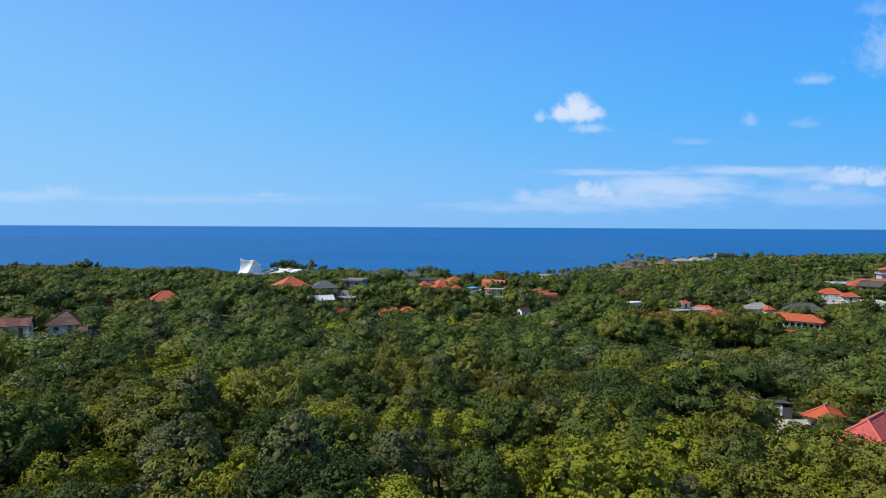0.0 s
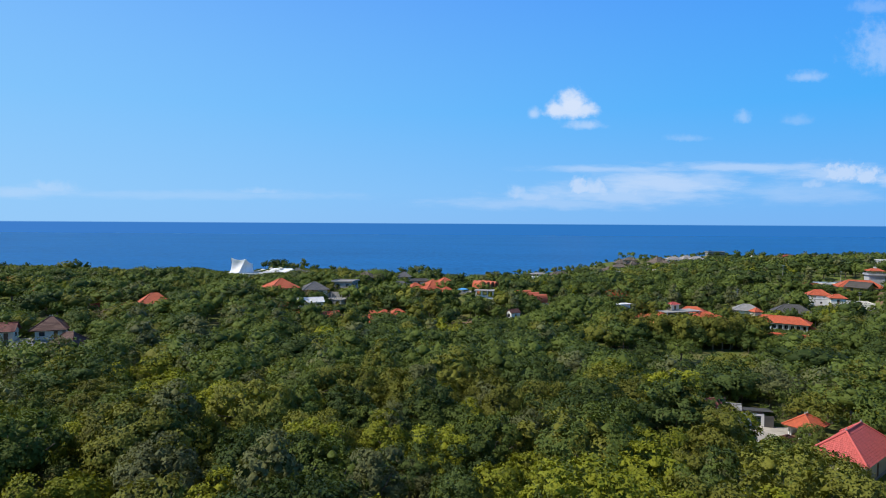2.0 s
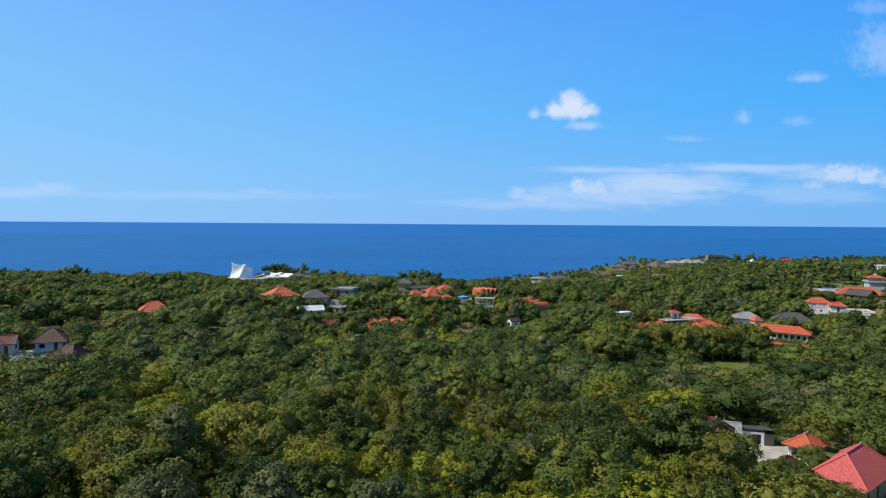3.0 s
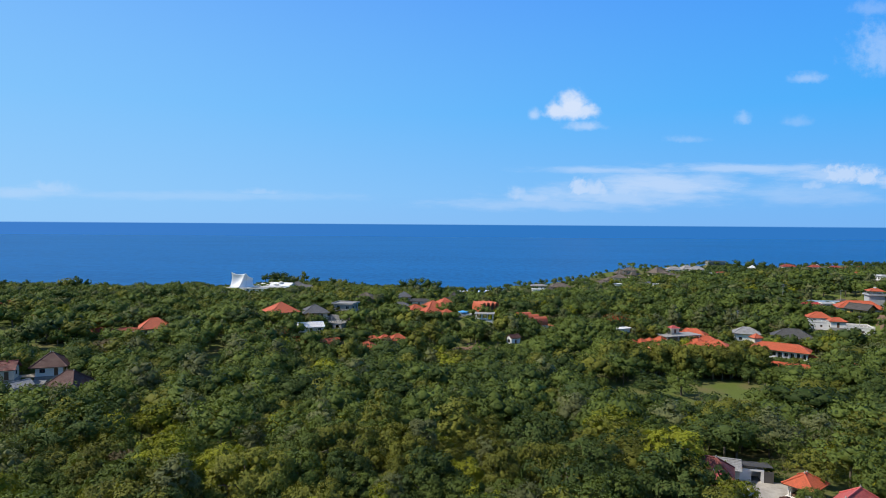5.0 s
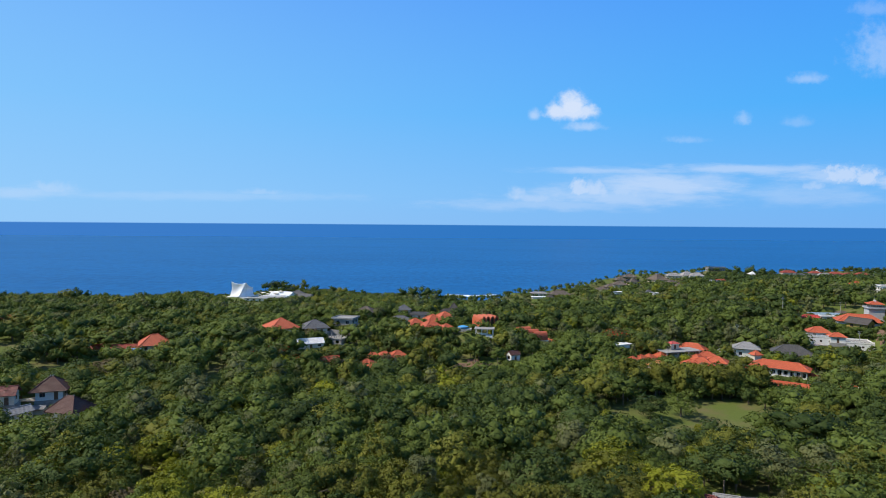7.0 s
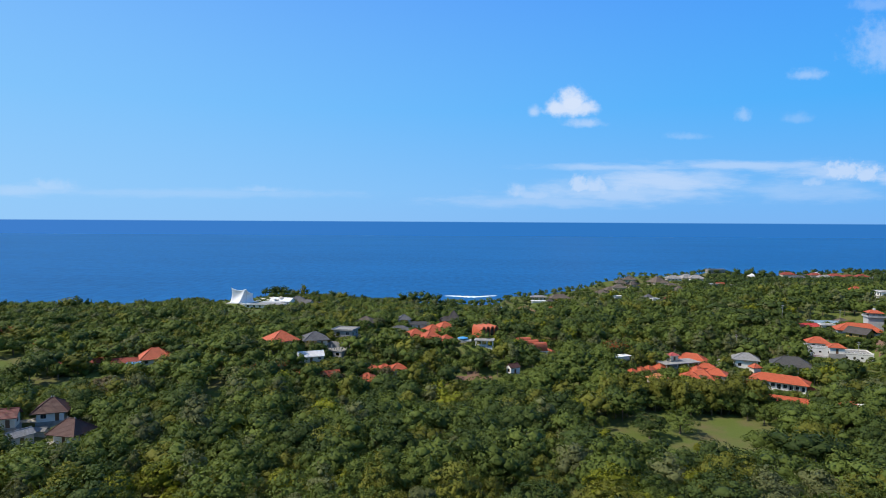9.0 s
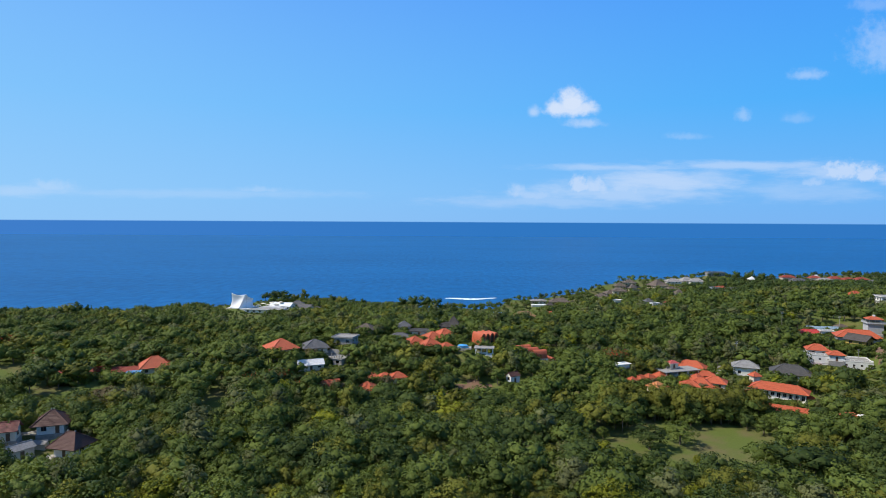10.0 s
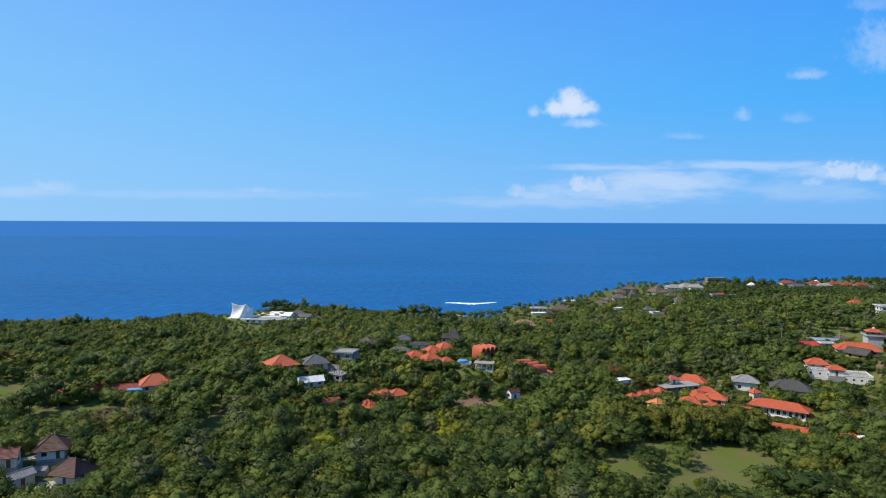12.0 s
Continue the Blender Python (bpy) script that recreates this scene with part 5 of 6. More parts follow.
def raw_mesh(name, co, *faces, which=None, normals=None, tone=None):
    """A mesh out of arrays of corners and of faces, each array of faces with one number of corners."""
    me = bpy.data.meshes.new(name)
    me.vertices.add(len(co))
    me.vertices.foreach_set("co", np.asarray(co, np.float32).ravel())
    corners = np.concatenate([f.ravel() for f in faces])
    size = np.concatenate([np.full(len(f), f.shape[1]) for f in faces])
    me.loops.add(len(corners))
    me.loops.foreach_set("vertex_index", corners.astype(np.int32))
    me.polygons.add(len(size))
    me.polygons.foreach_set("loop_start", (np.cumsum(size) - size).astype(np.int32))
    if which is not None:
        me.polygons.foreach_set("material_index", which.astype(np.int32))
    me.update(calc_edges=True)
    me.validate()
    if normals is not None:
        me.polygons.foreach_set("use_smooth", np.ones(len(me.polygons), bool))
        me.attributes.new("custom_normal", "FLOAT_VECTOR", "POINT").data.foreach_set("vector", np.asarray(normals, np.float32).ravel())
    if tone is not None:
        me.attributes.new("tone", "FLOAT", "POINT").data.foreach_set("value", np.asarray(tone, np.float32))
    return me


xs = np.concatenate([np.linspace(-4000, -500, 15), np.arange(-480, 640, 5.0), np.linspace(660, 4000, 15)])
ys = np.concatenate([np.linspace(-3000, -80, 14), np.arange(-60, 840, 5.0)])
ground_mesh = grid_mesh("ground", xs, ys, ground_z)
ground_mesh.materials.append(GRASS)
ground_mesh.materials.append(EARTH)
centres = np.array([p.center for p in ground_mesh.polygons])
ground_mesh.polygons.foreach_set("material_index", inside(centres[:, 0], centres[:, 1], BARE).astype(np.int32))
ground_mesh.polygons.foreach_set("use_smooth", np.ones(len(ground_mesh.polygons), bool))
tagged(new("ground", ground_mesh), "rolling green land with grassy clearings and a sea cliff", "ground", kind="structure")

sea_mesh = grid_mesh("water", np.linspace(-6000, 6000, 25), np.linspace(200, 5200, 21), lambda x, y: np.full(x.shape, SEA_LEVEL))
sea_mesh.materials.append(SEA)
tagged(new("water", sea_mesh), "deep blue open sea with small waves", "sea", kind="structure")


def surf(label, x0, x1, y, thick, seed):
    """A ragged strip of foam that lies on the water."""
    rng = random.Random(seed)
    bm = bmesh.new()
    n = 40
    rows = []
    for k in range(n + 1):
        s = k / n
        body = math.sin(math.pi * s) ** 0.6 * thick * (0.5 + 0.5 * rng.random())
        mid = y + 6 * math.sin(s * 7 + seed) + (s - 0.5) * 6
        x = x0 + (x1 - x0) * s
        rows.append([bm.verts.new((x, mid + body * f, SEA_LEVEL + h)) for f, h in ((-0.5, 0.05), (-0.15, 0.7), (0.15, 0.7), (0.5, 0.05))])
    for a, b in zip(rows, rows[1:]):
        for j in range(3):
            bm.faces.new((a[j], b[j], b[j + 1], a[j + 1]))
    me = bpy.data.meshes.new("surf")
    bm.to_mesh(me)
    bm.free()
    me.materials.append(FOAM)
    tagged(new("surf", me), label, "surf", kind="stuff")


surf("white breaking wave on the blue water", 3, 86, 952, 26, 1)
surf("white surf under the headland", 196, 262, 995, 34, 3)
surf("foam along the foot of the cliff", -4, 30, 822, 16, 4)


def yard(label, x, y, w, d, turn, material, name="yard", z=None):
    """Paving that follows the ground."""
    bm = bmesh.new()
    n = 10
    m = Matrix.Rotation(radians(turn), 2)
    grid = []
    for i in range(n + 1):
        row = []
        for j in range(n + 1):
            p = m @ Vector((w * (i / n - 0.5), d * (j / n - 0.5)))
            row.append(bm.verts.new((x + p.x, y + p.y, float(ground_z(x + p.x, y + p.y)) + 0.16)))
        grid.append(row)
    for i in range(n):
        for j in range(n):
            bm.faces.new((grid[i][j], grid[i + 1][j], grid[i + 1][j + 1], grid[i][j + 1]))
    skirt = bmesh.ops.extrude_face_region(bm, geom=bm.faces[:])
    bmesh.ops.translate(bm, vec=(0, 0, -0.5), verts=[v for v in skirt["geom"] if isinstance(v, bmesh.types.BMVert)])
    bmesh.ops.recalc_face_normals(bm, faces=bm.faces)
    me = bpy.data.meshes.new(name)
    bm.to_mesh(me)
    bm.free()
    me.materials.append(material)
    NO_TREES.append((x, y, w / 2, d / 2, turn))
    return tagged(new(name, me), label, name, kind="structure")


yard("worn pale stone yard between the compound's buildings", 56.0, 102.8, 10, 9, -10, PAVING, "pavement")
yard("pale paved path beside the brown-roofed house", -99.2, 148.1, 4.0, 13, 20, PAVING, "pavement")
yard("pale paved court in front of the brown roof", -113.8, 165.2, 7, 5, 10, PAVING, "pavement")
yard("grey asphalt lane behind the white house", 127, 279, 12, 4.5, 55, CONCRETE, "road")
yard("red-earth lane beside the terrace building", 193, 268, 22, 4.5, 42, EARTH, "road")

# ---------------------------------------------------------------- trees
rng = np.random.default_rng(7)


def leaf_faces(centres, normals, size, rng):
    """Three-cornered leaf clumps at the centres, turned at random about their normals."""
    n = len(centres)
    a = rng.normal(size=(n, 3))
    t = np.cross(normals, a)
    t /= np.linalg.norm(t, axis=1, keepdims=True) + 1e-9
    b = np.cross(normals, t)
    s = size * rng.uniform(0.65, 1.35, (n, 1))
    return np.stack([centres - t * s * 0.75 - b * s * 0.5, centres + t * s * 0.75 - b * s * 0.5, centres + b * s], 1).reshape(-1, 3)


def ball():
    """Corners and triangles of a coarse unit ball."""
    co = np.array([(1, 0, 0), (0, 1, 0), (-1, 0, 0), (0, -1, 0), (0, 0, 1), (0, 0, -1)], float)
    return co, np.array([t for k in range(4) for t in ((k, (k + 1) % 4, 4), ((k + 1) % 4, k, 5))])


BALL = ball()


SHAPES = {
    # radius, crown height, height of crown base, bough size against the radius, flatness
    "round": (2.9, 4.6, 1.4, 0.44, 0.9),
    "broad": (3.8, 3.9, 1.9, 0.38, 0.7),
    "tall": (2.1, 6.2, 1.2, 0.52, 1.0),
    "umbrella": (4.6, 2.6, 3.6, 0.36, 0.3),
    "bush": (1.9, 2.5, 0.2, 0.48, 0.9),
}


def unit(v):
    return v / (np.linalg.norm(v, axis=-1, keepdims=True) + 1e-9)


def crown(shape, boughs, tufts, leaves, size, seed):
    """Corners, triangles and soft normals of a crown: rounded boughs over a dome, tufts on the boughs, leaves on the tufts,
    and a dense body inside each bough. Also how many triangles are the body."""
    r = np.random.default_rng(seed)
    radius, high, low, share, squash = SHAPES[shape]
    big = radius * share * (12 / boughs) ** 0.35
    k = np.arange(boughs) + 0.5
    up = 1 - 1.45 * k / boughs
    ang = k * 2.39996 + r.uniform(0, 6)
    swell = r.uniform(0, 6, 2)
    lob = 1 + 0.20 * np.sin(ang * 2 + swell[0]) + 0.10 * np.sin(ang * 3 + swell[1]) + r.uniform(-0.16, 0.16, boughs)
    ring = np.sqrt(np.clip(1 - up ** 2, 0, 1))
    d = np.stack([np.cos(ang) * ring, np.sin(ang) * ring, up], 1)
    mid = np.array([0, 0, low + high * 0.42])
    at = mid + d * lob[:, None] * np.array([radius - big * 0.72, radius - big * 0.72, high * 0.58 - big * 0.55 * (0.5 + 0.5 * squash)])
    rad = big * r.uniform(0.72, 1.22, boughs)
    flat = np.array([1.0, 1.0, 0.42 + 0.48 * squash])
    sky = np.array([0, 0, 1.0])
    # bodies
    bco, btri = BALL
    wob = r.uniform(0.82, 1.12, (boughs, len(bco), 1))
    body = at[:, None] + bco[None] * wob * (rad * (0.42 if tufts else 0.78))[:, None, None] * flat
    body_normal = unit(bco[None] + 0.5 * d[:, None])
    heart = mid + bco * np.array([radius * 0.42, radius * 0.42, high * 0.26])
    tri = (btri[None] + (np.arange(boughs) * len(bco))[:, None, None]).reshape(-1, 3)
    co, nor, tris = [body.reshape(-1, 3), heart], [body_normal.reshape(-1, 3), unit(bco)], [tri, btri + boughs * len(bco)]
    n = (boughs + 1) * len(bco)
    # tufts on the boughs
    v = unit(unit(r.normal(size=(boughs, max(1, tufts), 3))) + d[:, None] * 0.55 + sky * 0.42)
    if tufts:
        where = at[:, None] + v * (rad * 0.78)[:, None, None] * flat
        reach = np.broadcast_to((rad * 1.45 / math.sqrt(tufts))[:, None], (boughs, tufts)) * r.uniform(0.75, 1.3, (boughs, tufts))
        w = unit(unit(r.normal(size=(boughs, tufts, leaves, 3))) + v[:, :, None] * 0.75 + sky * 0.2)
        pts = where[:, :, None] + w * reach[..., None, None] * r.uniform(0.3, 1.1, (boughs, tufts, leaves, 1)) * np.array([1, 1, 0.85])
        soft = 0.45 * w + 0.75 * v[:, :, None] + 0.3 * d[:, None, None]
    else:
        w = unit(unit(r.normal(size=(boughs, leaves, 3))) + d[:, None] * 0.5 + sky * 0.4)
        pts = at[:, None] + w * rad[:, None, None] * r.uniform(0.84, 1.14, (boughs, leaves, 1)) * flat
        soft = w + 0.3 * d[:, None]
    soft = unit(unit(soft) + 0.22 * r.normal(size=soft.shape) + 0.1 * sky).reshape(-1, 3)
    face = unit(soft + 0.42 * r.normal(size=soft.shape))
    leaf_co = leaf_faces(pts.reshape(-1, 3), face, size, r)
    co.append(leaf_co)
    nor.append(np.repeat(soft, 3, axis=0))
    tris.append(np.arange(len(leaf_co)).reshape(-1, 3) + n)
    return np.concatenate(co), np.concatenate(tris), np.concatenate(nor), len(tri) + len(btri)


def blocked(x, y, margin=0.0):
    hit = inside(x, y, MEADOWS) | inside(x, y, BARE)
    for bx, by, a, b, turn in NO_TREES:
        c, s = math.cos(radians(-turn)), math.sin(radians(-turn))
        u, v = (x - bx) * c - (y - by) * s, (x - bx) * s + (y - by) * c
        hit |= (np.abs(u) < a + margin) & (np.abs(v) < b + margin)
    return hit | (y > coast(x) + 6)


OPEN_VIEWS = [  # yards and walls with low growth in front: x, y, height, half width, reach, height of the line above
    (-116, 237, 13.8, 6, 60, 44), (-22, 238, 6.4, 9, 12, 77), (-28.7, 223, 6.6, 5, 10, 77),
    (55, 101, 8.4, 6, 30, 44), (46, 96, 11.0, 3, 12, 46), (58, 80, 8.0, 12, 24, 42), (43, 95, 11.5, 2.5, 16, 46), (-98, 149, 10.6, 9, 20, 77), (-109, 158, 11.5, 6, 18, 77),
    (28, 241, 6.6, 4, 15, 77), (72, 170, 1.5, 24, 14, 77), (124, 221, 6.2, 8, 16, 77), (-54, 243, 9.0, 7, 24, 77), (-140, 431, 6, 12, 90, 38),
    (-105, 440, 6, 16, 26, 77), (-128, 210, 8.5, 13, 16, 77), (-166, 222, 9, 12, 16, 77), (-88, 187, 4.5, 7, 8, 77), (-75, 196, 4.5, 6, 8, 77),
    (12, 240, 4.0, 9, 14, 77), (21, 122, 5.2, 8, 14, 60), (48, 281, 4, 6, 20, 77), (135, 265, 1.6, 9, 46, 77), (-126, 238, 9.0, 9, 16, 77), (-138, 239, 8.8, 4, 14, 77), (-149, 236, 8.2, 4, 14, 77),
    (-116, 236, 10.3, 6, 14, 77), (83, 239, 3.6, 11, 34, 77), (108, 240, 4.1, 8, 12, 77), (178, 263, 7.5, 15, 24, 77), (222, 309, 11.0, 7, 34, 77), (145, 246, 6.0, 8, 14, 77), (113.7, 222, 6.4, 4, 12, 77), (-46, 256, 8.4, 8, 30, 77), (5, 361, 5.0, 10, 44, 77), (18, 263, 9.5, 5, 16, 77),
    (10, 269, 9, 4, 16, 77), (66, 480, -6.0, 11, 60, 77), (86, 488, -7.5, 7, 60, 77), (17, 296, 11, 7, 20, 77),
]


LOW_GROWTH = [  # x, y, half width, half depth, height: gardens with only low trees
    (129, 260, 8, 7, 1.6), (178, 625, 34, 36, 3.6), (205, 660, 40, 22, 3.6), (262, 690, 40, 26, 4.2), (58, 500, 26, 24, 3.4), (-100.6, 146.6, 7, 6, 1.4), (58, 111, 9, 5, 3.2),
]


def headroom(x, y):
    """How tall a tree may grow so that the buildings behind it stay in the open: low in front of buildings."""
    room = np.full(x.shape, 99.0)
    for sx, sy, sz, r in SITES:
        far = np.hypot(sx, sy)
        ux, uy = sx / far, sy / far
        ahead = (sx - x) * ux + (sy - y) * uy
        aside = np.abs((sx - x) * -uy + (sy - y) * ux)
        near = (ahead > 0) & (ahead < 18 + 0.055 * far) & (aside < r + 1.0)
        top = sz + 4.3 + (77 - sz) / far * np.maximum(ahead - r, 0) * 0.8
        room = np.where(near, np.minimum(room, top - ground_z(x, y)), room)
    # wind-cut canopy on the western slope, level with the line from the hill to the cliff edge
    cut = np.interp(x / np.maximum(y, 1), (-0.7, -0.42, -0.36, -0.27, -0.24, -0.05, 0.0), (0.0655, 0.0665, 0.0765, 0.0765, 0.071, 0.069, 0.066))
    room = np.where((y > 270) & (x < 0), np.minimum(room, 42 - cut * y - ground_z(x, y)), room)
    for lx, ly, a, b, high in LOW_GROWTH:
        room = np.where(((x - lx) / a) ** 2 + ((y - ly) / b) ** 2 < 1, np.minimum(room, high), room)
    for sx, sy, sz, half, reach, eye in OPEN_VIEWS:
        far = np.hypot(sx, sy)
        ux, uy = sx / far, sy / far
        ahead = (sx - x) * ux + (sy - y) * uy
        aside = np.abs((sx - x) * -uy + (sy - y) * ux)
        near = (ahead > -1) & (ahead < reach) & (aside < half)
        room = np.where(near, np.minimum(room, sz + (eye - sz) / far * np.maximum(ahead, 0) - ground_z(x, y)), room)
    return room


def scatter(y0, y1, cell, rng):
    """Jittered spots over the land between two distances, as far to the sides as one can see."""
    wide = 0.76 * y1 + 30
    gx, gy = np.meshgrid(np.arange(-wide, wide, cell), np.arange(y0, y1, cell))
    x = gx.ravel() + rng.uniform(-0.48, 0.48, gx.size) * cell
    y = gy.ravel() + rng.uniform(-0.48, 0.48, gx.size) * cell
    keep = (np.abs(x) < 0.76 * y + 24) & (y >= y0) & (y < y1)
    x, y = x[keep], y[keep]
    free = ~blocked(x, y, 0.1)
    x, y = x[free], y[free]
    return x, y, ground_z(x, y), headroom(x, y)


KINDS = [  # shape, leaf material, share, scale
    ("round", 1, 0.17, 1.0), ("broad", 0, 0.16, 1.0), ("tall", 0, 0.07, 1.0), ("round", 2, 0.10, 1.05), ("broad", 1, 0.12, 1.05),
    ("tall", 3, 0.08, 0.95), ("round", 4, 0.18, 0.95), ("umbrella", 2, 0.06, 0.95), ("round", 3, 0.06, 0.9), ("bush", 5, 0.02, 1.1), ("bush", 1, 0.01, 1.1),
]
SHARE = np.array([k[2] for k in KINDS]) / sum(k[2] for k in KINDS)
CALLED = {0: "olive-green", 1: "mid-green", 2: "deep green", 3: "grey-green", 4: "lime-green", 5: "dry brownish", 6: "red-flowering"}


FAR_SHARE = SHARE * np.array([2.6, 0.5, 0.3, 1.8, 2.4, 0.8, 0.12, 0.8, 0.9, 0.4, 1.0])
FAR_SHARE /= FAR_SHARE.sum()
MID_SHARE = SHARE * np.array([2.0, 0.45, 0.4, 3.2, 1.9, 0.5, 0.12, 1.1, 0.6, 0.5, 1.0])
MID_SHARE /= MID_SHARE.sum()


def pick_kinds(x, y, rng, share=SHARE):
    """Kinds of trees gather in groves."""
    grove = (np.sin(x / 19.0 + 1.7 * np.sin(y / 31.0)) + np.sin(y / 23.0 + x / 47.0)) * 0.25 + 0.5
    u = np.clip(0.35 * grove + 0.65 * rng.random(len(x)), 0, 0.9999)
    order = np.argsort(np.argsort(u)) / max(1, len(u))
    return np.searchsorted(np.cumsum(share), order).clip(0, len(KINDS) - 1)


# the nearest trees, each a thing of its own
def trunk_mesh(shape, seed):
    r = random.Random(seed)
    radius, high, low, clump, squash = SHAPES[shape]
    bm = bmesh.new()
    top = low + high * 0.35
    bend = Vector((r.uniform(-0.3, 0.3), r.uniform(-0.3, 0.3), 0))
    tube(bm, (0, 0, -0.6), Vector((0, 0, top * 0.5)) + bend * 0.5, 0.24, 0.18, 8)
    tube(bm, Vector((0, 0, top * 0.5)) + bend * 0.5, Vector((0, 0, top)) + bend, 0.18, 0.13, 8)
    for k in range(5):
        a = k * 1.26 + r.uniform(-0.3, 0.3)
        start = Vector((0, 0, top * r.uniform(0.5, 0.95))) + bend * 0.8
        tip = Vector((math.cos(a) * radius * 0.72, math.sin(a) * radius * 0.72, low + high * r.uniform(0.4, 0.75)))
        tube(bm, start, (start + tip) / 2 + Vector((0, 0, 0.2)), 0.10, 0.07, 5)
        tube(bm, (start + tip) / 2 + Vector((0, 0, 0.2)), tip, 0.07, 0.025, 5)
    me = bpy.data.meshes.new("trunk")
    bm.to_mesh(me)
    bm.free()
    me.materials.append(BARK)
    return me


NEAR_TREES = []
VARIANTS = 3
for n, (shape, green, share, scale) in enumerate(KINDS):
    pair = []
    for v in range(VARIANTS):
        co, tris, normals, _ = crown(shape, 14, 11, 33, 0.13, 100 * n + v)
        me = raw_mesh("crown", co, tris, normals=normals)
        me.materials.append(LEAVES[green])
        pair.append((me, trunk_mesh(shape, n * 10 + v)))
    NEAR_TREES.append(pair)


def plant(k, v, x, y, z, scale, turn):
    shape, green, _, _ = KINDS[k]
    word = {"round": "round-crowned", "broad": "spreading", "tall": "tall narrow", "umbrella": "flat umbrella-crowned", "bush": "low bushy"}[shape]
    tree = base("tree", "%s broadleaf tree with %s foliage in dense woodland" % (word, CALLED[green]), "tree", x, y, z, turn, "woodland trees")
    tree.scale = scale
    hang("trunk", NEAR_TREES[k][v][1], tree)
    hang("crown", NEAR_TREES[k][v][0], tree)


GROWN = []


def tree(k, x, y, s):
    """A tree of kind k that stands out of the wood."""
    GROWN.append((x, y, SHAPES[KINDS[k][0]][0] * s * 0.72))
    plant(k, int(rng.integers(VARIANTS)), x, y, float(ground_z(x, y)) - 0.1, (s, s, s * rng.uniform(0.92, 1.05)), rng.uniform(0, 360))


tree(1, -61.0, 121.9, 0.89)
tree(1, -66.3, 104.6, 1.07)
tree(1, -66.6, 114.8, 0.83)
tree(9, -52.8, 101.8, 1.75)
tree(4, -58.1, 86.6, 1.15)
tree(4, -53.6, 90.7, 1.20)
tree(0, -37.8, 84.8, 1.33)
tree(6, -30.5, 95.9, 0.91)
tree(1, -36.2, 85.9, 0.88)
tree(1, -26.7, 81.4, 0.93)
tree(3, -24.4, 93.1, 1.10)
tree(1, -19.8, 84.2, 0.71)
tree(1, -47.9, 86.5, 0.52)
tree(4, -49.7, 74.2, 1.16)
tree(7, -43.8, 69.8, 0.83)
tree(5, -31.0, 60.7, 1.18)
tree(1, -32.9, 74.6, 0.59)
tree(1, -26.3, 70.3, 0.85)
tree(0, -22.4, 71.5, 0.96)
tree(1, -19.3, 74.6, 0.59)
tree(8, -26.5, 62.8, 0.79)
tree(6, -38.5, 64.2, 0.71)
tree(3, -14.3, 89.9, 1.41)
tree(1, 7.4, 118.7, 1.22)
tree(1, 22.3, 124.6, 1.13)
tree(6, -0.2, 109.5, 1.04)
tree(6, 4.3, 97.5, 1.00)
tree(5, -7.0, 82.6, 1.08)
tree(1, -18.8, 85.1, 0.62)
tree(1, -10.3, 83.8, 0.76)
tree(1, -4.0, 83.6, 0.56)
tree(1, 0.3, 76.7, 0.70)
tree(3, 3.6, 66.2, 1.19)
tree(0, 12.7, 76.6, 1.15)
tree(0, 9.5, 75.7, 0.72)
tree(6, 10.1, 64.7, 1.17)
tree(1, 17.9, 77.3, 0.79)
tree(1, -11.2, 74.2, 0.67)
tree(5, -5.3, 62.3, 0.81)
tree(1, -4.0, 75.1, 0.64)
tree(6, 0.6, 66.3, 0.78)
tree(6, -10.9, 64.1, 0.61)
tree(1, 32.0, 112.6, 1.56)
tree(0, 42.7, 118.8, 1.31)
tree(1, 63.7, 133.1, 1.60)
tree(0, 59.4, 121.2, 1.15)
tree(8, 30.5, 85.8, 1.28)
tree(1, 23.2, 89.4, 0.92)
tree(1, 35.0, 90.8, 0.77)
tree(0, 42.6, 73.7, 1.22)
tree(6, 36.7, 67.0, 1.00)
tree(1, 50.5, 75.3, 0.82)
tree(8, 26.3, 73.3, 0.75)
tree(2, 26.4, 64.1, 1.11)
tree(0, 40.8, 65.3, 0.82)
tree(0, 18.6, 71.4, 0.90)
tree(0, 19.6, 63.8, 0.81)
tree(6, 40.6, 84.5, 1.35)
tree(0, 36.6, 90.0, 1.45)
tree(2, 33.6, 72.5, 1.42)
tree(2, 36.6, 76.0, 1.30)
tree(1, 30.5, 78.0, 1.1)

x, y, z, room = scatter(36, 126, 5.8, rng)
apart = np.ones(len(x), bool)
for gx, gy, gr in GROWN:
    apart &= np.hypot(x - gx, y - gy) > gr
x, y, z, room = x[apart], y[apart], z[apart], room[apart]
kinds = pick_kinds(x, y, rng)
far = np.hypot(x, y)
order = np.argsort(far)
single = set(order[:300 - len(GROWN)].tolist())
NEAR_REST = []
for i in range(len(x)):
    shape, green, _, scale = KINDS[kinds[i]]
    full = SHAPES[shape][1] + SHAPES[shape][2]
    s = scale * (0.80 + 0.90 * rng.random() ** 1.4)
    s = min(s, max(0.28, room[i] / full))
    if i in single:
        plant(kinds[i], int(rng.integers(VARIANTS)), x[i], y[i], z[i] - 0.1, (s * rng.uniform(0.95, 1.15), s * rng.uniform(0.95, 1.15), s * 1.08), rng.uniform(0, 360))
    else:
        NEAR_REST.append((x[i], y[i], z[i], s, kinds[i]))


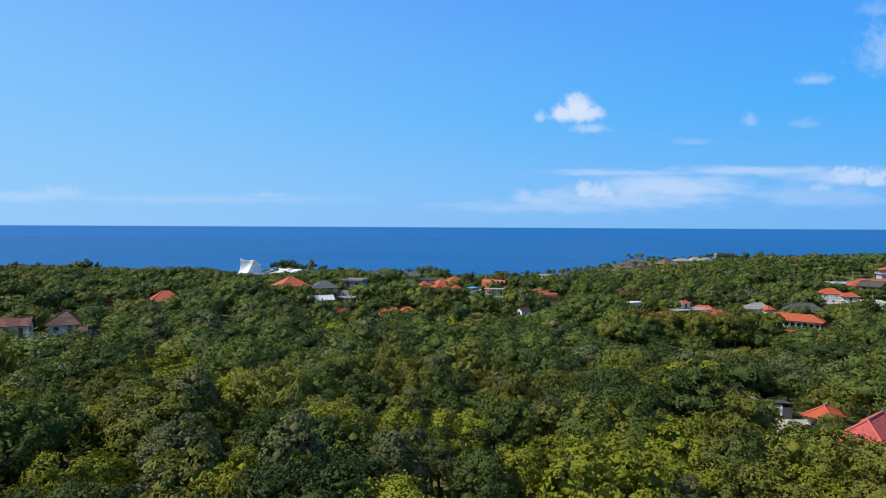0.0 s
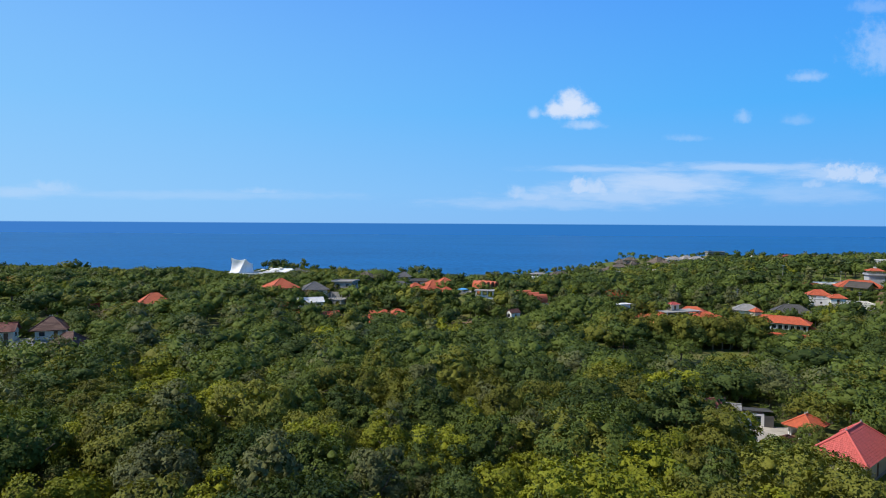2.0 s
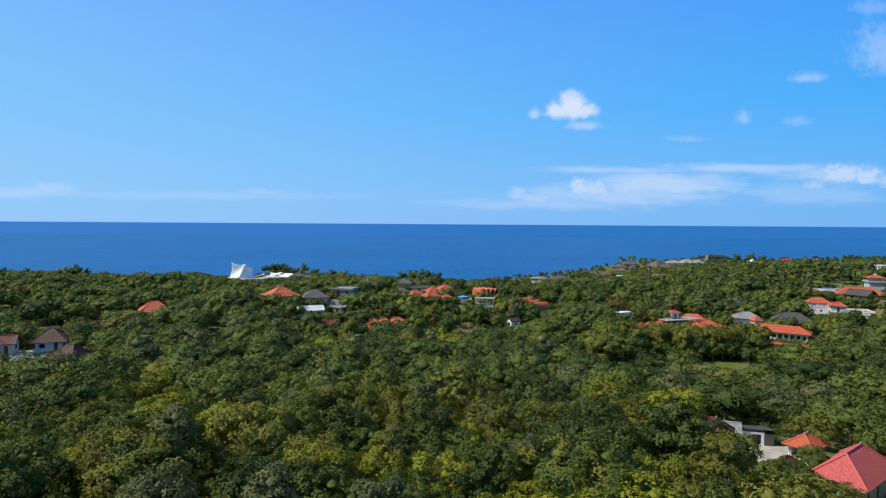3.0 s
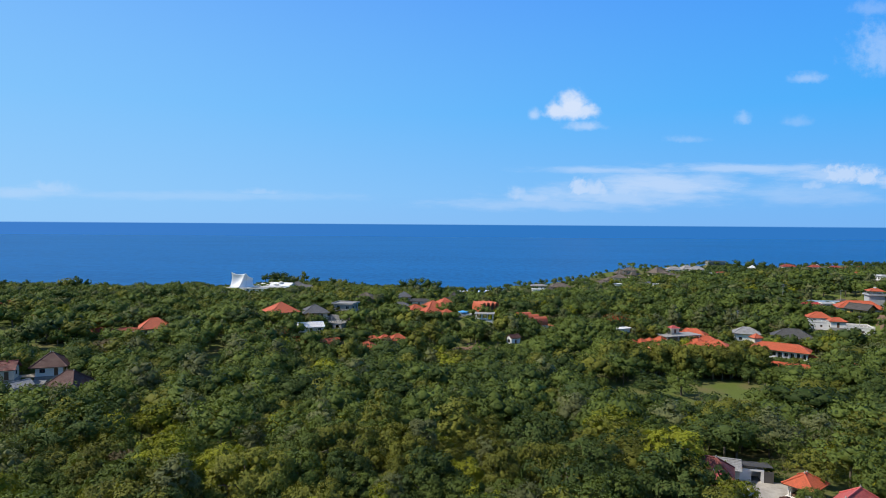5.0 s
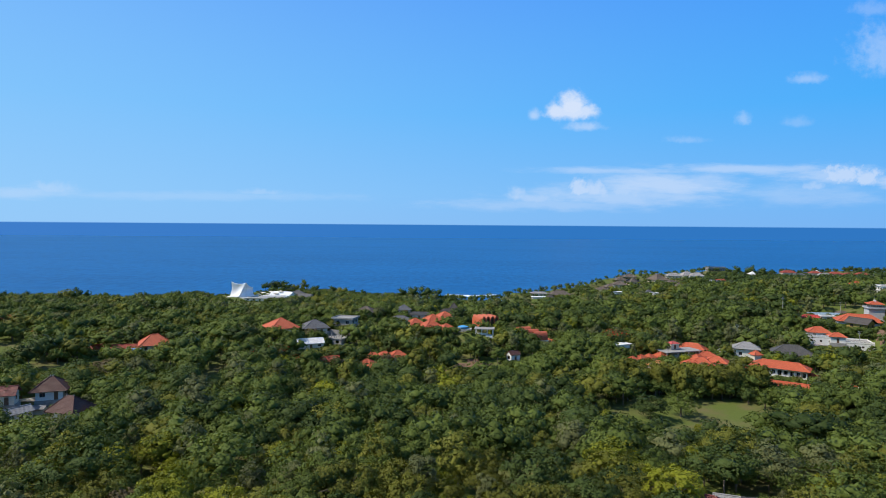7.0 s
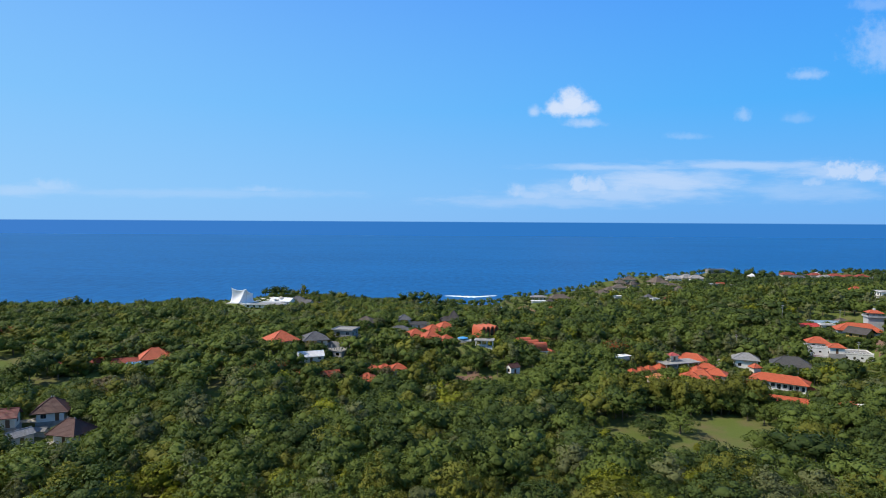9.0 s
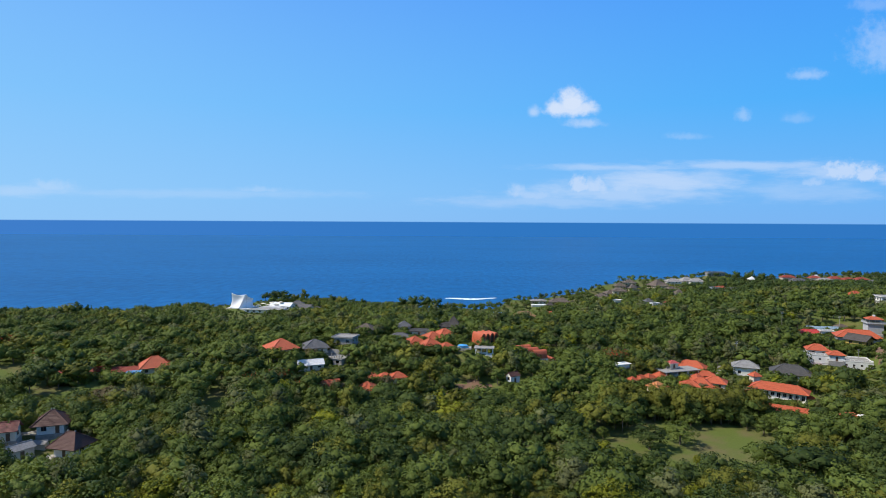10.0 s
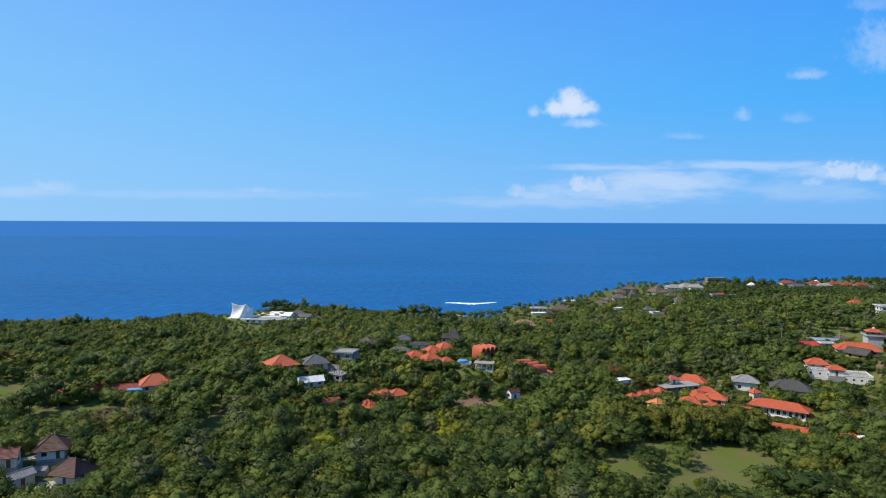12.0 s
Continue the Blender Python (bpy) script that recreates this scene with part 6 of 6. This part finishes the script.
def woodland(name, label, rows, boughs, tufts, leaves, size, variants=3):
    """Many trees as one mesh."""
    stock = {(k, v): crown(KINDS[k][0], boughs, tufts, leaves, size, 5000 + 31 * k + 7 * v + boughs) for k in range(len(KINDS)) for v in range(variants)}
    stem_tris = np.array([t for q in range(4) for t in ((q, (q + 1) % 4, 4 + q), ((q + 1) % 4, 4 + (q + 1) % 4, 4 + q))])
    stem_normals = np.array([(i, j, 0) for h in range(2) for i, j in ((-0.7, -0.7), (0.7, -0.7), (0.7, 0.7), (-0.7, 0.7))])
    co, tris, which, normals, tone, n = [], [], [], [], [], 0
    for x, y, z, s, k in rows:
        c, t, m, _ = stock[int(k), int(rng.integers(variants))]
        a = rng.uniform(0, 2 * math.pi)
        ca, sa = math.cos(a), math.sin(a)
        sx, sz = s * rng.uniform(0.95, 1.2), s
        p, q = np.empty_like(c), np.empty_like(m)
        p[:, 0], p[:, 1], p[:, 2] = (c[:, 0] * ca - c[:, 1] * sa) * sx + x, (c[:, 0] * sa + c[:, 1] * ca) * sx + y, c[:, 2] * sz + z - 0.2
        q[:, 0], q[:, 1], q[:, 2] = m[:, 0] * ca - m[:, 1] * sa, m[:, 0] * sa + m[:, 1] * ca, m[:, 2]
        # a bare stem down to the ground
        stem = np.array([(x + i * 0.14, y + j * 0.14, z + h) for h in (-0.5, 2.2 * s) for i, j in ((-1, -1), (1, -1), (1, 1), (-1, 1))])
        co += [p, stem]
        normals += [q, stem_normals]
        tone.append(np.full(len(p) + 8, rng.random()))
        tris += [t + n, stem_tris + n + len(p)]
        which += [np.full(len(t), KINDS[int(k)][1]), np.full(8, len(LEAVES))]
        n += len(p) + 8
    me = raw_mesh(name, np.concatenate(co), np.concatenate(tris), which=np.concatenate(which), normals=np.concatenate(normals), tone=np.concatenate(tone))
    for m in LEAVES:
        me.materials.append(m)
    me.materials.append(BARK)
    return tagged(new(name, me), label, "woodland", kind="stuff")


def rows_for(y0, y1, cell):
    x, y, z, room = scatter(y0, y1, cell, rng)
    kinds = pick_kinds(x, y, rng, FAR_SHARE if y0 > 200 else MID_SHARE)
    # pale scrub on the western slope
    scrub = (x < -0.04 * y) & (y > 250) & (rng.random(len(x)) < 0.75)
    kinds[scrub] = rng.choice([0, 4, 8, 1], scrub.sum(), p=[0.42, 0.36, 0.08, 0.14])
    # clifftop trees on the headland: cloud shade put in by darker leaf kinds
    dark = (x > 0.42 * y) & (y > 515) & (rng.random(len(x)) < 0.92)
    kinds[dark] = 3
    in_scrub = (x < -0.04 * y) & (y > 262)
    rows = []
    for i in range(len(x)):
        shape, green, _, scale = KINDS[kinds[i]]
        s = scale * (0.75 + 0.85 * rng.random() ** 1.6)
        if in_scrub[i] and rng.random() < 0.5:
            continue
        # low wind-cut growth towards the cliffs
        s *= 1 - 0.36 * float(np.clip((y[i] - coast(x[i]) + 150) / 90, 0, 1))
        if room[i] < 0.45 * s * (SHAPES[shape][1] + SHAPES[shape][2]):
            kinds[i], s = 10, min(s * 1.2, max(0.5, room[i] / 2.8))
        s = min(s, max(0.25, room[i] / (SHAPES[shape][1] + SHAPES[shape][2])) if kinds[i] != 10 else s)
        rows.append((x[i], y[i], z[i], s, kinds[i]))
    return rows


def infill(y0, y1):
    """Bushes that close the ground where trees stay low."""
    x, y, z, room = scatter(y0, y1, 3.0, rng)
    keep = (room < 6.0) & (rng.random(len(x)) < 0.8)
    return [(x[i], y[i], z[i], min(rng.uniform(0.6, 1.1), max(0.5, room[i] / 2.8)), 10) for i in np.flatnonzero(keep)]


def scrub_rows():
    """Close, even, low growth on the western slope."""
    x, y, z, room = scatter(258, 520, 4.7, rng)
    keep = x < -0.05 * y
    x, y, z, room = x[keep], y[keep], z[keep], room[keep]
    kinds = rng.choice([0, 4, 8, 1, 3], len(x), p=[0.40, 0.34, 0.06, 0.12, 0.08])
    rows = []
    for i in range(len(x)):
        shape = KINDS[kinds[i]][0]
        s = min(rng.uniform(0.58, 0.86), max(0.25, room[i] / (SHAPES[shape][1] + SHAPES[shape][2])))
        rows.append((x[i], y[i], z[i], s, kinds[i]))
    return rows


def grove(cx, cy, a, b, cell, kind, low, high):
    """A stand of one kind of tree in an ellipse."""
    rows = []
    for gx in np.arange(cx - a, cx + a, cell):
        for gy in np.arange(cy - b, cy + b, cell):
            x, y = gx + rng.uniform(-0.45, 0.45) * cell, gy + rng.uniform(-0.45, 0.45) * cell
            if ((x - cx) / a) ** 2 + ((y - cy) / b) ** 2 < 1:
                rows.append((x, y, float(ground_z(x, y)), rng.uniform(low, high), kind))
    return rows


# the wood goes on under and behind the drone
BEHIND = [row for row in grove(0, 0, 95, 44, 6.5, 0, 0.8, 1.3)]
BEHIND = [(x, y, z, s, int(rng.integers(0, 9))) for x, y, z, s, k in BEHIND if y < 36]

# taller stands, and large single trees on the skyline
TEAK = grove(84, 209, 28, 6, 4.2, 2, 1.25, 1.6)
GREEN_ROW = [(131 + 5.0 * k, 236 - 1.6 * k, float(ground_z(131 + 5.0 * k, 236 - 1.6 * k)), 0.98 + 0.08 * (k % 2), 6) for k in range(6)]
FRONT = [(x, y, float(ground_z(x, y)), s, k) for x, y, s, k in ((-61, 246, 1.35, 0), (-67.5, 247, 0.9, 1), (-52, 259, 0.8, 3), (8, 285, 1.2, 0), (-88, 134, 1.35, 0), (-92, 136, 1.35, 4), (-97.5, 138, 0.95, 0), (-84, 132, 1.15, 3), (-101, 140, 0.85, 0), (-106, 142, 0.8, 4), (-79, 133, 1.0, 1))]
SKYLINE = [(x, y, float(ground_z(x, y)), s, k) for x, y, s, k in (
    (-221, 358, 1.35, 1), (-214, 357, 1.5, 3), (-203, 362, 0.75, 1), (-250, 345, 1.1, 3), (-240, 350, 1.0, 3), (-139, 476, 1.2, 3), (-134, 478, 1.35, 3), (-129, 480, 1.45, 3), (-124, 482, 1.3, 4), (-133, 472, 1.5, 10), (-126, 474, 1.6, 10), (-119, 478, 1.6, 10),
    (-118, 486, 1.1, 1), (-112, 490, 1.45, 2), (-104, 494, 1.1, 3), (-112, 482, 1.6, 10), (-105, 486, 1.6, 10), (-97, 492, 1.5, 10), (-92, 508, 1.2, 3), (-84, 506, 1.3, 1), (-76, 511, 1.0, 3), (-67, 512, 1.1, 3), (-14, 492, 1.9, 3), (-24, 494, 1.7, 3), (-6, 490, 1.6, 3), (-33, 497, 1.5, 3), (352, 696, 2.2, 3), (366, 698, 1.9, 3), (338, 700, 1.8, 3))]

# shrubs close to the walls of the houses
SHRUBS = []
for sx, sy, sz, r in SITES:
    if sy < 190 or sy > 420 or r < 2.5:
        continue
    toward = math.atan2(-sy, -sx)
    for k in range(int(4 + 1.6 * r)):
        a = toward + rng.uniform(-1.5, 1.5)
        SHRUBS.append((sx + math.cos(a) * (r + rng.uniform(-0.6, 1.6)), sy + math.sin(a) * (r + rng.uniform(-0.6, 1.6))))
x, y = np.array(SHRUBS).T
free = ~blocked(x, y, 0.3)
x, y = x[free], y[free]
z, room = ground_z(x, y), headroom(x, y)
size = np.minimum(rng.uniform(0.85, 1.5, len(x)), np.maximum(0.15, room / 2.8))
SHRUBS = [(x[i], y[i], z[i], size[i], 9 if rng.random() < 0.1 else 10) for i in range(len(x))]

woodland("woodland", "dense mixed green woodland at the foot of the slope", NEAR_REST, 13, 7, 14, 0.18)
woodland("woodland", "dense mixed green woodland on the slope", rows_for(126, 210, 5.2) + TEAK + BEHIND, 10, 0, 48, 0.24)
woodland("woodland", "dense mixed green woodland around the houses", rows_for(210, 340, 5.8) + GREEN_ROW + FRONT + SHRUBS + infill(200, 330), 8, 0, 23, 0.35)
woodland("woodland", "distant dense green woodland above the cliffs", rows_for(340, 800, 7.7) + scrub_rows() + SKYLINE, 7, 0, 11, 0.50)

# single trees in the open
for x, y, k, s, wide in ((73.6, 186, 4, 1.15, 1.15), (62.5, 181, 3, 1.2, 1.45), (50, 187, 0, 0.75, 0.7), (71.5, 168, 6, 0.5, 0.8), (15, 250, 7, 1.25, 0.9), (-109, 196, 9, 2.3, 1.2)):
    plant(k, 0, x, y, float(ground_z(x, y)) - 0.1, (s * wide, s * wide, s), 40 * k)


def flame_tree(x, y, s):
    """A flat-crowned tree with red blossom on top."""
    z = float(ground_z(x, y))
    tree = base("flame_tree", "flat-crowned flame tree with red blossom in the wood", "tree", x, y, z - 0.1, 0, "flame trees")
    tree.scale = (s, s, s)
    co, tris, normals, soft = crown("umbrella", 13, 6, 16, 0.22, 900)
    leaves = raw_mesh("crown", co, np.concatenate([tris[:soft], tris[soft::2]]), normals=normals)
    leaves.materials.append(LEAVES[2])
    bloom_faces = tris[soft + 1::4]
    bloom_faces = bloom_faces[co[bloom_faces[:, 0], 2] > 4.9]
    bloom = raw_mesh("blossom", co[bloom_faces].reshape(-1, 3) + np.array([0, 0, 0.12]), np.arange(bloom_faces.size).reshape(-1, 3),
                     normals=normals[bloom_faces].reshape(-1, 3))
    bloom.materials.append(LEAVES[6])
    hang("trunk", trunk_mesh("umbrella", 3), tree)
    hang("blossom", bloom, hang("crown", leaves, tree), "scattered red flowers")


for x, y, s in ((-62, 226, 1.05), (-70, 222, 0.9), (-52, 224, 0.8), (75, 262, 1.25), (-190, 266, 1.0), (-165, 250, 0.9)):
    flame_tree(x, y, s)


def cactus(x, y, h):
    """Pale columnar cactus with a few upright ribs."""
    z = float(ground_z(x, y))
    thing = base("columnar_cactus", "tall pale green columnar cactus among trees", "cactus", x, y, z)
    for k in range(6):
        a = k * 2.4
        px, py = 0.45 * math.cos(a) * (k > 0), 0.45 * math.sin(a) * (k > 0)
        top = h * (1 - 0.09 * k)
        bm = rod((px * 0.4, py * 0.4, -0.4), (px, py, top), 0.17, 0.15, 9)
        tube(bm, (px, py, top), (px, py, top + 0.25), 0.15, 0.03, 9)
        part("column", bm, LEAVES[3], thing)


cactus(33.5, 93.5, 7.6)
cactus(31.8, 95.0, 6.6)
